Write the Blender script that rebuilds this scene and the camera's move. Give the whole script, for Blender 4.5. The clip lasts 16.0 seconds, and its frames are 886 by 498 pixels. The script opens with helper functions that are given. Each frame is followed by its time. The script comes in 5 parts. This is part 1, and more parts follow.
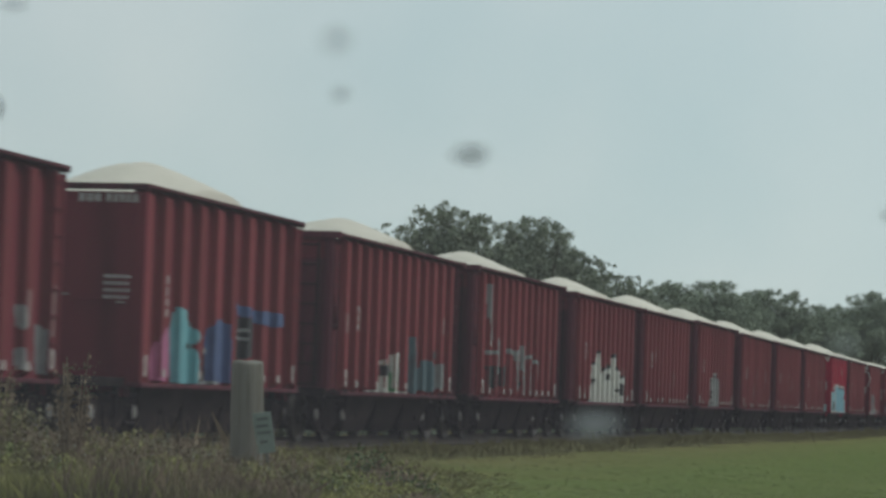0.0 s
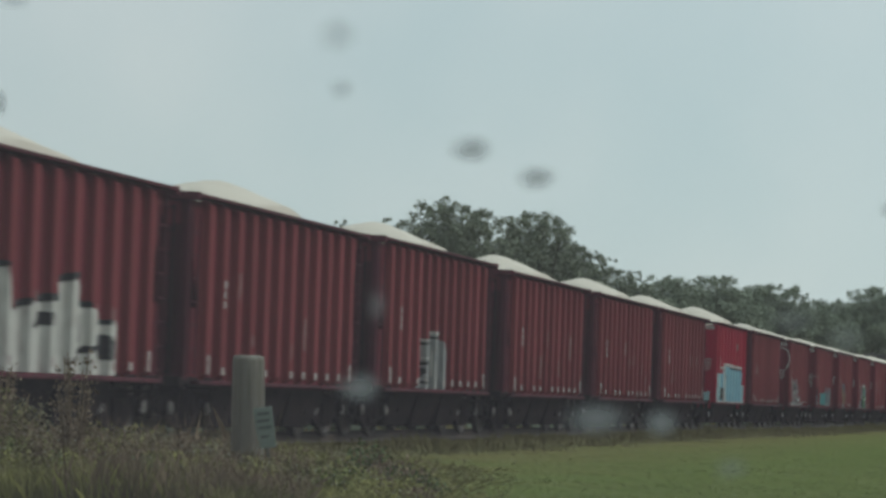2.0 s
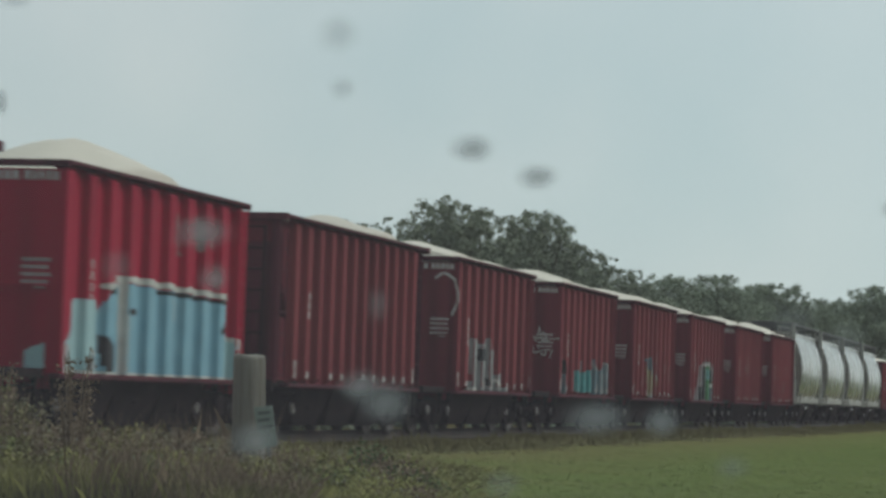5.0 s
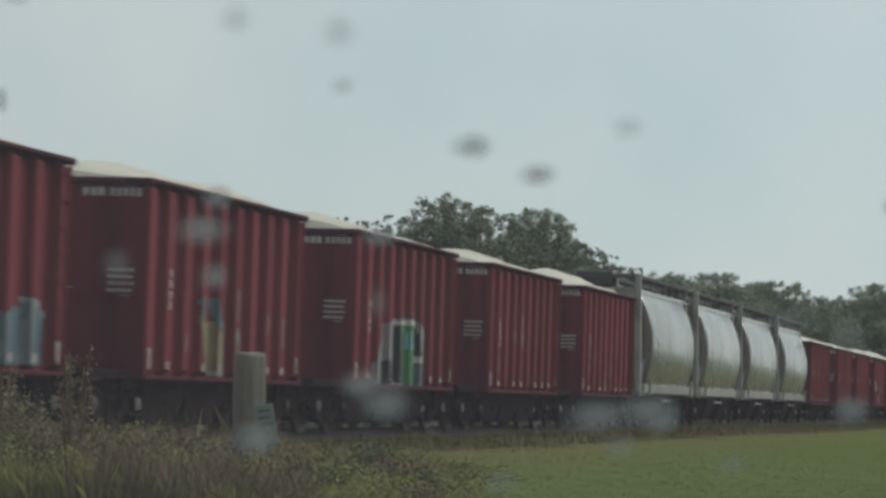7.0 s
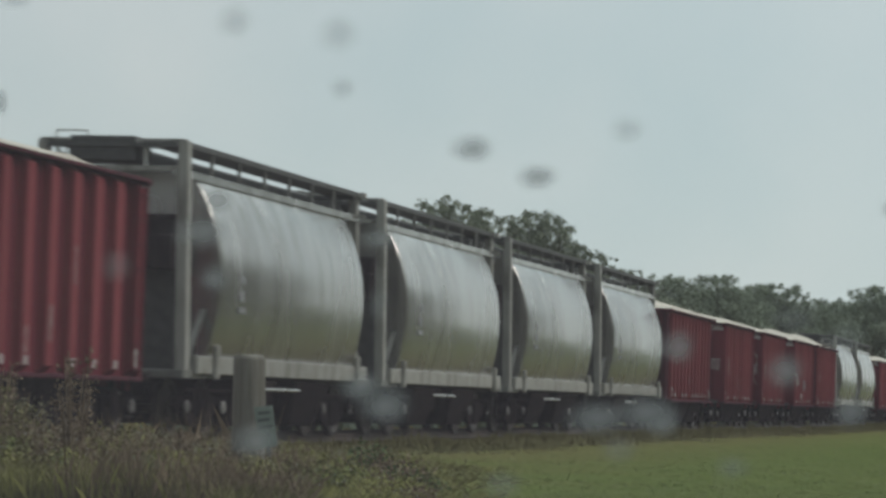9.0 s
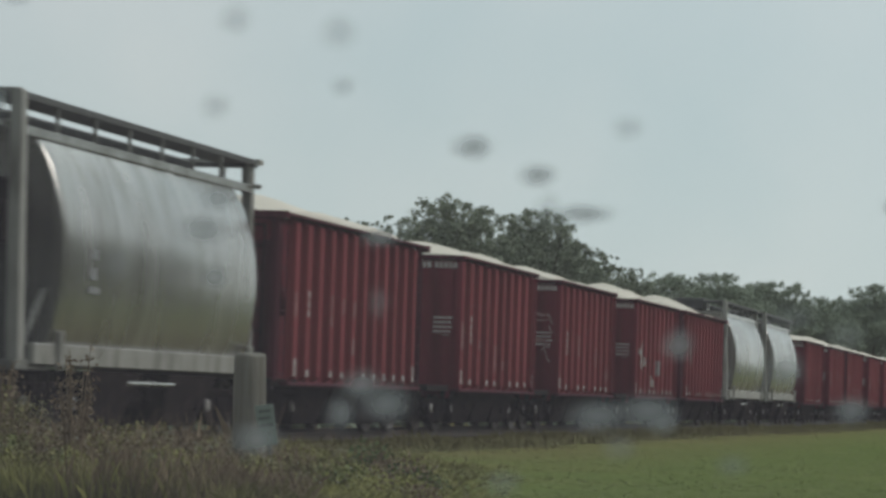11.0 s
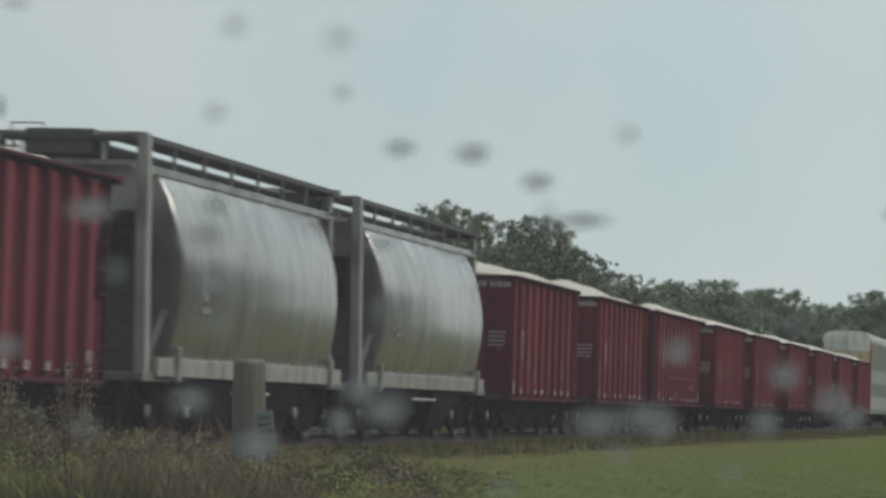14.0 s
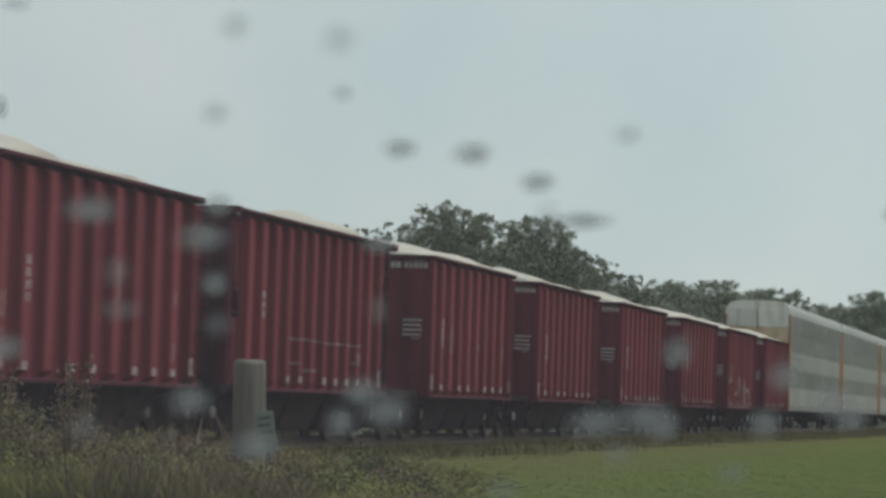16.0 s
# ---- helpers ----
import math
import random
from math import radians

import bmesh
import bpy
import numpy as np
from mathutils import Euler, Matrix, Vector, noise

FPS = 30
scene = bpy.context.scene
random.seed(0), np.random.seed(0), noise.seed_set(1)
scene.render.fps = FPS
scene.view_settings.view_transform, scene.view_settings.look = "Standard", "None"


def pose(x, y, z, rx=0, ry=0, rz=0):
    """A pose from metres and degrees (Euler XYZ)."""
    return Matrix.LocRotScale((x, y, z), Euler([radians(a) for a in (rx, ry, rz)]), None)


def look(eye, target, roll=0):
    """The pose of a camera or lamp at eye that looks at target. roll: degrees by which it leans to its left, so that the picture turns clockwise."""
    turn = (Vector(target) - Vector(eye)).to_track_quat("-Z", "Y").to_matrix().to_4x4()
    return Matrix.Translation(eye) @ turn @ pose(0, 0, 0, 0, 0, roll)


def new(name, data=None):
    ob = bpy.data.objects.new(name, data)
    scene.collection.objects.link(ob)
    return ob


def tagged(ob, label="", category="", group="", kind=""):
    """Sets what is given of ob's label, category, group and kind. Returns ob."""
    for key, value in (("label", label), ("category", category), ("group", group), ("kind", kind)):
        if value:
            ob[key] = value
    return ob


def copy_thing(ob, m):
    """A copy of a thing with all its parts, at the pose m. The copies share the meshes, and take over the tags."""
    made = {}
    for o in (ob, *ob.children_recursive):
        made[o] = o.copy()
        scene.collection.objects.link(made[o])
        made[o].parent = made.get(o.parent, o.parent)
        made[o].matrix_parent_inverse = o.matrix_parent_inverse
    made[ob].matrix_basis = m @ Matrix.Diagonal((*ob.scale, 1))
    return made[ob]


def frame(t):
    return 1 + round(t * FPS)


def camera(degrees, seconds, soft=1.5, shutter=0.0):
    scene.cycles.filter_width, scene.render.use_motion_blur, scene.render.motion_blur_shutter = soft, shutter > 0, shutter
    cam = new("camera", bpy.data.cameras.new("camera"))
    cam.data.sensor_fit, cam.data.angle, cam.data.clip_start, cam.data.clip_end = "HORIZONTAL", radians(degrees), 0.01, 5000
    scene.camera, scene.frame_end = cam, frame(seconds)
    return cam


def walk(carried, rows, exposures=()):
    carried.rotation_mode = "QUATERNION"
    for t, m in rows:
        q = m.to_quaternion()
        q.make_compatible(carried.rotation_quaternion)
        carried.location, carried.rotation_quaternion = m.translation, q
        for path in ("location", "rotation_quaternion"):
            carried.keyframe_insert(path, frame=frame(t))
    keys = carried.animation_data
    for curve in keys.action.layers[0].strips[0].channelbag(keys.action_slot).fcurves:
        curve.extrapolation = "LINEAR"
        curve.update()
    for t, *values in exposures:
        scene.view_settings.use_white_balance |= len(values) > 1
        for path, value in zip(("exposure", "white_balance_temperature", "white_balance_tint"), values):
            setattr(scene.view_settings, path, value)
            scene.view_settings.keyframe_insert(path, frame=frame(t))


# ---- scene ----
cam = camera(17.15, 16.0, soft=3.1, shutter=0.3)
EYE = (0.0, 0.0, 0.96)
ROLL = -2.0
TURNS = [
    (0.0, 12.765, 2.959), (0.5, 12.766, 2.975), (1.0, 12.766, 2.959), (1.5, 12.782, 2.925), (2.0, 12.782, 2.858),
    (2.5, 12.782, 2.874), (3.0, 12.799, 2.807), (3.5, 12.799, 2.857), (4.0, 12.799, 2.849), (6.5, 12.799, 2.832),
    (7.0, 12.807, 2.798), (7.5, 12.790, 2.951), (8.0, 12.782, 2.959), (8.5, 12.799, 2.824), (9.0, 12.799, 2.841),
    (9.5, 12.816, 2.790), (10.0, 12.816, 2.790), (12.5, 12.799, 2.841), (13.0, 12.799, 2.858), (13.5, 12.790, 2.967),
    (14.0, 12.799, 2.933), (14.5, 12.799, 2.925), (15.0, 12.799, 2.925), (15.5, 12.799, 2.909), (16.0, 12.807, 2.942)]
walk(cam, [(t, pose(*EYE, 90 + pitch, ROLL, yaw)) for t, yaw, pitch in TURNS],
     exposures=[(0.0, 0.03, 6500, 10), (4.0, 0.03, 6500, 10), (7.0, 0.03, 6620, 13), (16.0, 0.03, 6660, 14)])

# ---- sky and sun: an even overcast that brightens towards the zenith ----
world = bpy.data.worlds.new("overcast_sky")
scene.world = world
world.use_nodes = True
wn, wl = world.node_tree.nodes, world.node_tree.links
wn.clear()


def wnode(kind, **values):
    n = wn.new(kind)
    for key, value in values.items():
        n.inputs[key].default_value = value
    return n


sky = wn.new("ShaderNodeTexSky")
sky.sky_type, sky.sun_disc = "NISHITA", False
sky.sun_elevation, sky.sun_rotation = radians(38), radians(70)
sky_light = wnode("ShaderNodeBackground", Strength=0.012)
wl.new(sky.outputs["Color"], sky_light.inputs["Color"])
co = wn.new("ShaderNodeTexCoord")
sep = wn.new("ShaderNodeSeparateXYZ")
wl.new(co.outputs["Generated"], sep.inputs[0])
rise = wn.new("ShaderNodeMapRange")
rise.interpolation_type = "SMOOTHSTEP"
rise.inputs["From Min"].default_value, rise.inputs["From Max"].default_value = 0.08, 0.9
rise.inputs["To Min"].default_value, rise.inputs["To Max"].default_value = 1.0, 2.2
wl.new(sep.outputs["Z"], rise.inputs["Value"])
cloud = wnode("ShaderNodeTexNoise", Scale=5.5, Detail=4.0, Roughness=0.5)
wl.new(co.outputs["Generated"], cloud.inputs["Vector"])
cramp = wn.new("ShaderNodeValToRGB")
cramp.color_ramp.elements[0].position, cramp.color_ramp.elements[1].position = 0.34, 0.66
cramp.color_ramp.elements[0].color = (0.392, 0.498, 0.508, 1)
cramp.color_ramp.elements[1].color = (0.492, 0.562, 0.556, 1)
wl.new(cloud.outputs["Fac"], cramp.inputs["Fac"])
cover = wn.new("ShaderNodeBackground")
wl.new(cramp.outputs["Color"], cover.inputs["Color"])
bright = wn.new("ShaderNodeMapRange")     # the thinner cloud lies towards the sun's side
bright.inputs["From Min"].default_value, bright.inputs["From Max"].default_value = -0.45, 0.15
bright.inputs["To Min"].default_value, bright.inputs["To Max"].default_value = 0.95, 1.19
wl.new(sep.outputs["X"], bright.inputs["Value"])
lit = wn.new("ShaderNodeMath")
lit.operation = "MULTIPLY"
wl.new(rise.outputs["Result"], lit.inputs[0])
wl.new(bright.outputs["Result"], lit.inputs[1])
back = wn.new("ShaderNodeMapRange")       # unseen sky behind is dimmed to darken faces turned that way
back.inputs["From Min"].default_value, back.inputs["From Max"].default_value = -0.7, 0.8
back.inputs["To Min"].default_value, back.inputs["To Max"].default_value = 0.46, 1.0
wl.new(sep.outputs["Y"], back.inputs["Value"])
lit2 = wn.new("ShaderNodeMath")
lit2.operation = "MULTIPLY"
wl.new(lit.outputs[0], lit2.inputs[0])
wl.new(back.outputs["Result"], lit2.inputs[1])
wl.new(lit2.outputs[0], cover.inputs["Strength"])
both = wn.new("ShaderNodeAddShader")
wl.new(sky_light.outputs[0], both.inputs[0])
wl.new(cover.outputs[0], both.inputs[1])
wout = wn.new("ShaderNodeOutputWorld")
wl.new(both.outputs[0], wout.inputs["Surface"])

sun_data = bpy.data.lights.new("sun", "SUN")
sun_data.energy, sun_data.angle, sun_data.color = 1.0, radians(20), (1.0, 0.97, 0.92)
sun = new("sun", sun_data)
sun.matrix_world = look((60, 22, 50), (0, 0, 0))


# ---- materials ----
def material(name, dark, light, rough=0.7, scale=3.0, metal=0.0, bump=0.15, fine=40.0, stain=None, stain_amount=0.35,
             stretch=(1, 1, 1), vary=0.12, spec=0.3):
    """Painted, rusty, earthen or leafy surface: two noises for grain and patches, a stain, a bump and a shift per object."""
    m = bpy.data.materials.new(name)
    m.use_nodes = True
    n, l = m.node_tree.nodes, m.node_tree.links
    b = n["Principled BSDF"]
    b.inputs["Metallic"].default_value = metal
    b.inputs["Specular IOR Level"].default_value = spec
    tc = n.new("ShaderNodeTexCoord")
    mp = n.new("ShaderNodeMapping")
    mp.inputs["Scale"].default_value = stretch
    l.new(tc.outputs["Object"], mp.inputs["Vector"])
    big = n.new("ShaderNodeTexNoise")
    big.inputs["Scale"].default_value, big.inputs["Detail"].default_value = scale, 5
    l.new(mp.outputs[0], big.inputs["Vector"])
    small = n.new("ShaderNodeTexNoise")
    small.inputs["Scale"].default_value, small.inputs["Detail"].default_value = fine, 3
    l.new(mp.outputs[0], small.inputs["Vector"])
    mix = n.new("ShaderNodeMix")
    mix.data_type = "RGBA"
    mix.inputs[6].default_value, mix.inputs[7].default_value = (*dark, 1), (*light, 1)
    sumn = n.new("ShaderNodeMath")
    sumn.operation = "MULTIPLY_ADD"
    sumn.inputs[1].default_value, sumn.inputs[2].default_value = 0.45, 0.0
    l.new(small.outputs["Fac"], sumn.inputs[0])
    add = n.new("ShaderNodeMath")
    add.operation = "MULTIPLY_ADD"
    add.inputs[1].default_value = 1.5
    l.new(big.outputs["Fac"], add.inputs[0])
    neg = n.new("ShaderNodeMath")
    neg.operation = "SUBTRACT"
    neg.inputs[1].default_value = 0.48
    l.new(sumn.outputs[0], neg.inputs[0])
    l.new(neg.outputs[0], add.inputs[2])
    add.use_clamp = True
    l.new(add.outputs[0], mix.inputs[0])
    colour = mix.outputs[2]
    if stain:
        sn = n.new("ShaderNodeTexNoise")
        sn.inputs["Scale"].default_value, sn.inputs["Detail"].default_value = scale * 2.3, 6
        mp2 = n.new("ShaderNodeMapping")
        mp2.inputs["Scale"].default_value = (stretch[0], stretch[1], stretch[2] * 0.25)
        mp2.inputs["Location"].default_value = (3.1, 7.7, 1.3)
        l.new(tc.outputs["Object"], mp2.inputs["Vector"])
        l.new(mp2.outputs[0], sn.inputs["Vector"])
        rmp = n.new("ShaderNodeMapRange")
        rmp.inputs["From Min"].default_value, rmp.inputs["From Max"].default_value = 0.48, 0.75
        rmp.inputs["To Max"].default_value = stain_amount
        l.new(sn.outputs["Fac"], rmp.inputs["Value"])
        mix2 = n.new("ShaderNodeMix")
        mix2.data_type = "RGBA"
        mix2.inputs[7].default_value = (*stain, 1)
        l.new(rmp.outputs["Result"], mix2.inputs[0])
        l.new(colour, mix2.inputs[6])
        colour = mix2.outputs[2]
    if vary:
        oi = n.new("ShaderNodeObjectInfo")
        vr = n.new("ShaderNodeMapRange")
        vr.inputs["To Min"].default_value, vr.inputs["To Max"].default_value = 1 - vary, 1 + vary
        l.new(oi.outputs["Random"], vr.inputs["Value"])
        hs = n.new("ShaderNodeHueSaturation")
        l.new(vr.outputs["Result"], hs.inputs["Value"])
        l.new(colour, hs.inputs["Color"])
        colour = hs.outputs["Color"]
    l.new(colour, b.inputs["Base Color"])
    rr = n.new("ShaderNodeMapRange")
    rr.inputs["To Min"].default_value, rr.inputs["To Max"].default_value = max(rough - 0.12, 0.05), min(rough + 0.12, 1)
    l.new(big.outputs["Fac"], rr.inputs["Value"])
    l.new(rr.outputs["Result"], b.inputs["Roughness"])
    if bump:
        bp = n.new("ShaderNodeBump")
        bp.inputs["Strength"].default_value, bp.inputs["Distance"].default_value = bump, 0.02
        l.new(small.outputs["Fac"], bp.inputs["Height"])
        l.new(bp.outputs[0], b.inputs["Normal"])
    return m


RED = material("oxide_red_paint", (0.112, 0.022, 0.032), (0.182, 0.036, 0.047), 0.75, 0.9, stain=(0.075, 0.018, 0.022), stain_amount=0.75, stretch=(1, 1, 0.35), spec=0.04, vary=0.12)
# soot of the chords; long end walls carry the gap's shade in this colour
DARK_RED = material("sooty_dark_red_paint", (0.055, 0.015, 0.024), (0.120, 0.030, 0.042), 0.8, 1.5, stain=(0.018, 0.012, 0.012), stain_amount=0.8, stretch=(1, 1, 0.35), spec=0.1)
# lighter copy of the red: fading, plus the light that proud ribs catch
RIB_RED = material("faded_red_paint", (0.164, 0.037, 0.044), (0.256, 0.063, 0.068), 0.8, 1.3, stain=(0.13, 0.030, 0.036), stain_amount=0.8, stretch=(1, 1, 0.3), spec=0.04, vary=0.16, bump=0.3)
BRIGHT_RED = material("bright_red_paint", (0.31, 0.014, 0.038), (0.40, 0.020, 0.050), 0.6, 0.9, stain=(0.14, 0.02, 0.03), stretch=(1, 1, 0.35), spec=0.05)
WHITE = material("chalk_white_paint", (0.40, 0.40, 0.37), (0.58, 0.58, 0.55), 0.7, 5.0, stain=(0.2, 0.1, 0.09), stain_amount=0.4)
STENCIL = material("stencil_white_paint", (0.30, 0.26, 0.25), (0.52, 0.49, 0.47), 0.7, 9.0, stain=(0.16, 0.05, 0.05), stain_amount=0.7)
CYAN = material("cyan_spray_paint", (0.10, 0.32, 0.38), (0.19, 0.45, 0.50), 0.6, 3.0, stain=(0.10, 0.16, 0.18))
SEA_GREEN = material("sea_green_spray_paint", (0.045, 0.235, 0.245), (0.095, 0.35, 0.36), 0.6, 3.0, stain=(0.05, 0.13, 0.15))
BLUE = material("blue_spray_paint", (0.045, 0.065, 0.16), (0.08, 0.12, 0.25), 0.6, 3.0)
SKYBLUE = material("pale_blue_spray_paint", (0.17, 0.36, 0.46), (0.25, 0.46, 0.56), 0.6, 3.0, stain=(0.14, 0.26, 0.32))
PINK = material("pink_spray_paint", (0.30, 0.08, 0.17), (0.40, 0.13, 0.24), 0.6, 3.0)
GREEN = material("green_spray_paint", (0.05, 0.16, 0.065), (0.08, 0.24, 0.11), 0.6, 3.0)
YELLOW = material("dull_yellow_spray_paint", (0.17, 0.15, 0.075), (0.30, 0.27, 0.16), 0.6, 3.0)
TEAL = material("faded_teal_spray_paint", (0.045, 0.085, 0.105), (0.115, 0.185, 0.215), 0.65, 2.5, stain=(0.07, 0.05, 0.06), stain_amount=0.7)
BLACK = material("black_spray_paint", (0.012, 0.012, 0.014), (0.03, 0.03, 0.034), 0.6, 4.0)
GREY = material("grey_spray_paint", (0.17, 0.18, 0.19), (0.28, 0.29, 0.29), 0.65, 4.0, stain=(0.14, 0.06, 0.06))
GRIME = material("grimy_black_iron", (0.010, 0.008, 0.009), (0.036, 0.027, 0.028), 0.85, 4.0, bump=0.4, vary=0.3, spec=0.02)
WHEEL = material("wheel_steel", (0.03, 0.026, 0.024), (0.09, 0.075, 0.065), 0.5, 6.0, metal=0.6)
SAND = material("pale_limestone_sand", (0.47, 0.428, 0.362), (0.59, 0.548, 0.475), 0.95, 1.4, bump=0.5, fine=30.0, vary=0.05, spec=0.1)
SILVER = material("weathered_silver_paint", (0.34, 0.33, 0.31), (0.50, 0.49, 0.465), 0.25, 0.9, metal=0.74, stain=(0.20, 0.185, 0.155), stain_amount=0.8, stretch=(1, 1.1, 0.32), bump=0.55, fine=1.8, spec=0.4, vary=0.08)
POST = material("dull_grey_steel", (0.27, 0.265, 0.24), (0.40, 0.39, 0.36), 0.6, 1.5, metal=0.2, stain=(0.09, 0.08, 0.065), stain_amount=0.8)
SILVER_DARK = material("dirty_silver_steel", (0.14, 0.14, 0.13), (0.25, 0.25, 0.23), 0.6, 1.5, metal=0.2, stain=(0.06, 0.055, 0.05), stain_amount=0.7)
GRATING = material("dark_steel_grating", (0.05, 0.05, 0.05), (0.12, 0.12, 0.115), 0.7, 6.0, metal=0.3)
GALV_DARK = material("dull_galvanised_panel", (0.085, 0.092, 0.075), (0.17, 0.18, 0.15), 0.6, 0.8, metal=0.2, stain=(0.22, 0.21, 0.18), stain_amount=0.7, stretch=(1, 0.25, 2.6))
GALV = material("galvanised_panel", (0.20, 0.21, 0.185), (0.32, 0.33, 0.30), 0.5, 1.2, metal=0.3, stain=(0.26, 0.24, 0.19), stain_amount=0.6)
RUST_YELLOW = material("faded_yellow_paint", (0.54, 0.39, 0.22), (0.68, 0.54, 0.36), 0.65, 2.0, stain=(0.22, 0.10, 0.04), stain_amount=0.7)
RUST_POST = material("rusty_orange_paint", (0.26, 0.13, 0.05), (0.40, 0.23, 0.11), 0.7, 2.0, stain=(0.12, 0.05, 0.025), stain_amount=0.7)
DOOR_WHITE = material("off_white_door_paint", (0.64, 0.635, 0.59), (0.78, 0.775, 0.73), 0.6, 1.5, stain=(0.32, 0.25, 0.14), stain_amount=0.5)
# dark stone, made darker still with the train's shadow in its colour
BALLAST = material("shadowed_ballast_stone", (0.016, 0.012, 0.011), (0.050, 0.038, 0.034), 0.95, 8.0, bump=0.8, fine=60, spec=0.0)
RAIL = material("rail_steel", (0.06, 0.045, 0.04), (0.14, 0.10, 0.08), 0.5, 5.0, metal=0.5)
TIE = material("creosoted_timber", (0.03, 0.025, 0.02), (0.08, 0.065, 0.05), 0.9, 6.0)
WOOD = material("weathered_grey_timber", (0.10, 0.092, 0.075), (0.21, 0.195, 0.165), 0.9, 5.0, stain=(0.07, 0.075, 0.05), stain_amount=0.6, stretch=(3, 3, 0.3), bump=0.6)
SIGN = material("faded_pale_sign", (0.13, 0.17, 0.145), (0.23, 0.275, 0.245), 0.6, 4.0)
SIGN_INK = material("faded_sign_ink", (0.07, 0.09, 0.08), (0.11, 0.135, 0.12), 0.7, 6.0)
WORN = material("worn_pale_paint", (0.19, 0.10, 0.10), (0.32, 0.21, 0.20), 0.8, 7.0, stain=(0.17, 0.06, 0.06), stain_amount=0.7)
CAP = material("pale_bearing_cap", (0.12, 0.11, 0.11), (0.30, 0.29, 0.28), 0.5, 9.0, metal=0.4, vary=0.5)
PALE_BLUE = material("chalky_blue_spray_paint", (0.26, 0.42, 0.45), (0.36, 0.53, 0.55), 0.65, 3.0, stain=(0.2, 0.3, 0.32))
BARK = material("grey_brown_bark", (0.04, 0.033, 0.026), (0.11, 0.09, 0.07), 0.95, 6.0, stretch=(1, 1, 0.3), bump=0.6)


def leafy(name, low, high, rough=0.75, scale=0.5, spread=0.55):
    """Leaves or blades, each island a little different, with patches."""
    m = bpy.data.materials.new(name)
    m.use_nodes = True
    n, l = m.node_tree.nodes, m.node_tree.links
    b = n["Principled BSDF"]
    b.inputs["Roughness"].default_value, b.inputs["Specular IOR Level"].default_value = rough, 0.2
    geo = n.new("ShaderNodeNewGeometry")
    tc = n.new("ShaderNodeTexCoord")
    noi = n.new("ShaderNodeTexNoise")
    noi.inputs["Scale"].default_value, noi.inputs["Detail"].default_value = scale, 4
    l.new(tc.outputs["Object"], noi.inputs["Vector"])
    s = n.new("ShaderNodeMath")
    s.operation = "MULTIPLY_ADD"
    s.inputs[1].default_value, s.inputs[2].default_value = spread, -0.5 * spread
    l.new(geo.outputs["Random Per Island"], s.inputs[0])
    a = n.new("ShaderNodeMath")
    a.operation = "MULTIPLY_ADD"
    a.inputs[1].default_value, a.use_clamp = 1.1, True
    l.new(noi.outputs["Fac"], a.inputs[0])
    l.new(s.outputs[0], a.inputs[2])
    r = n.new("ShaderNodeValToRGB")
    r.color_ramp.elements[0].color, r.color_ramp.elements[1].color = (*low, 1), (*high, 1)
    r.color_ramp.elements[0].position, r.color_ramp.elements[1].position = 0.2, 0.9
    l.new(a.outputs[0], r.inputs["Fac"])
    l.new(r.outputs["Color"], b.inputs["Base Color"])
    return m


# both tree leaf colours are lifted to paint rain haze into them
LEAF = leafy("hazed_oak_leaf", (0.150, 0.175, 0.125), (0.240, 0.270, 0.190), scale=0.6)
LEAF_FAR = leafy("hazed_woodland_leaf", (0.175, 0.212, 0.160), (0.265, 0.305, 0.220), scale=0.3)
GRASS = leafy("meadow_grass", (0.100, 0.128, 0.034), (0.168, 0.185, 0.056), scale=0.45, spread=0.2)
DOCK = leafy("dark_dock_leaf", (0.065, 0.092, 0.032), (0.120, 0.155, 0.052), scale=1.0, spread=0.3)
HERB = leafy("meadow_herb_leaf", (0.190, 0.186, 0.056), (0.300, 0.286, 0.090), scale=1.3, spread=0.25)
DRY_GRASS = leafy("dry_grass", (0.130, 0.100, 0.046), (0.230, 0.180, 0.085), scale=0.4)
VERGE = leafy("verge_grass_blade", (0.115, 0.098, 0.042), (0.185, 0.165, 0.066), scale=0.5, spread=0.3)
WEED_LEAF = leafy("weed_leaf", (0.115, 0.108, 0.042), (0.240, 0.215, 0.085), scale=1.6, spread=0.4)
WEED_BROWN = leafy("dead_weed_stem", (0.125, 0.088, 0.056), (0.245, 0.182, 0.115), scale=1.5, spread=0.4)
FLOWER = leafy("small_pale_flower", (0.34, 0.33, 0.24), (0.52, 0.50, 0.40), scale=2.0)
SEED = leafy("pale_seed_head", (0.12, 0.115, 0.060), (0.25, 0.235, 0.135), scale=2.0)


# ---- mesh helpers ----
def box(bm, x0, x1, y0, y1, z0, z1):
    v = [bm.verts.new(p) for p in ((x0, y0, z0), (x1, y0, z0), (x1, y1, z0), (x0, y1, z0),
                                   (x0, y0, z1), (x1, y0, z1), (x1, y1, z1), (x0, y1, z1))]
    for f in ((3, 2, 1, 0), (4, 5, 6, 7), (0, 1, 5, 4), (1, 2, 6, 5), (2, 3, 7, 6), (3, 0, 4, 7)):
        bm.faces.new([v[i] for i in f])
    return bm


def boxes(*rows):
    bm = bmesh.new()
    for r in rows:
        box(bm, *r)
    return bm


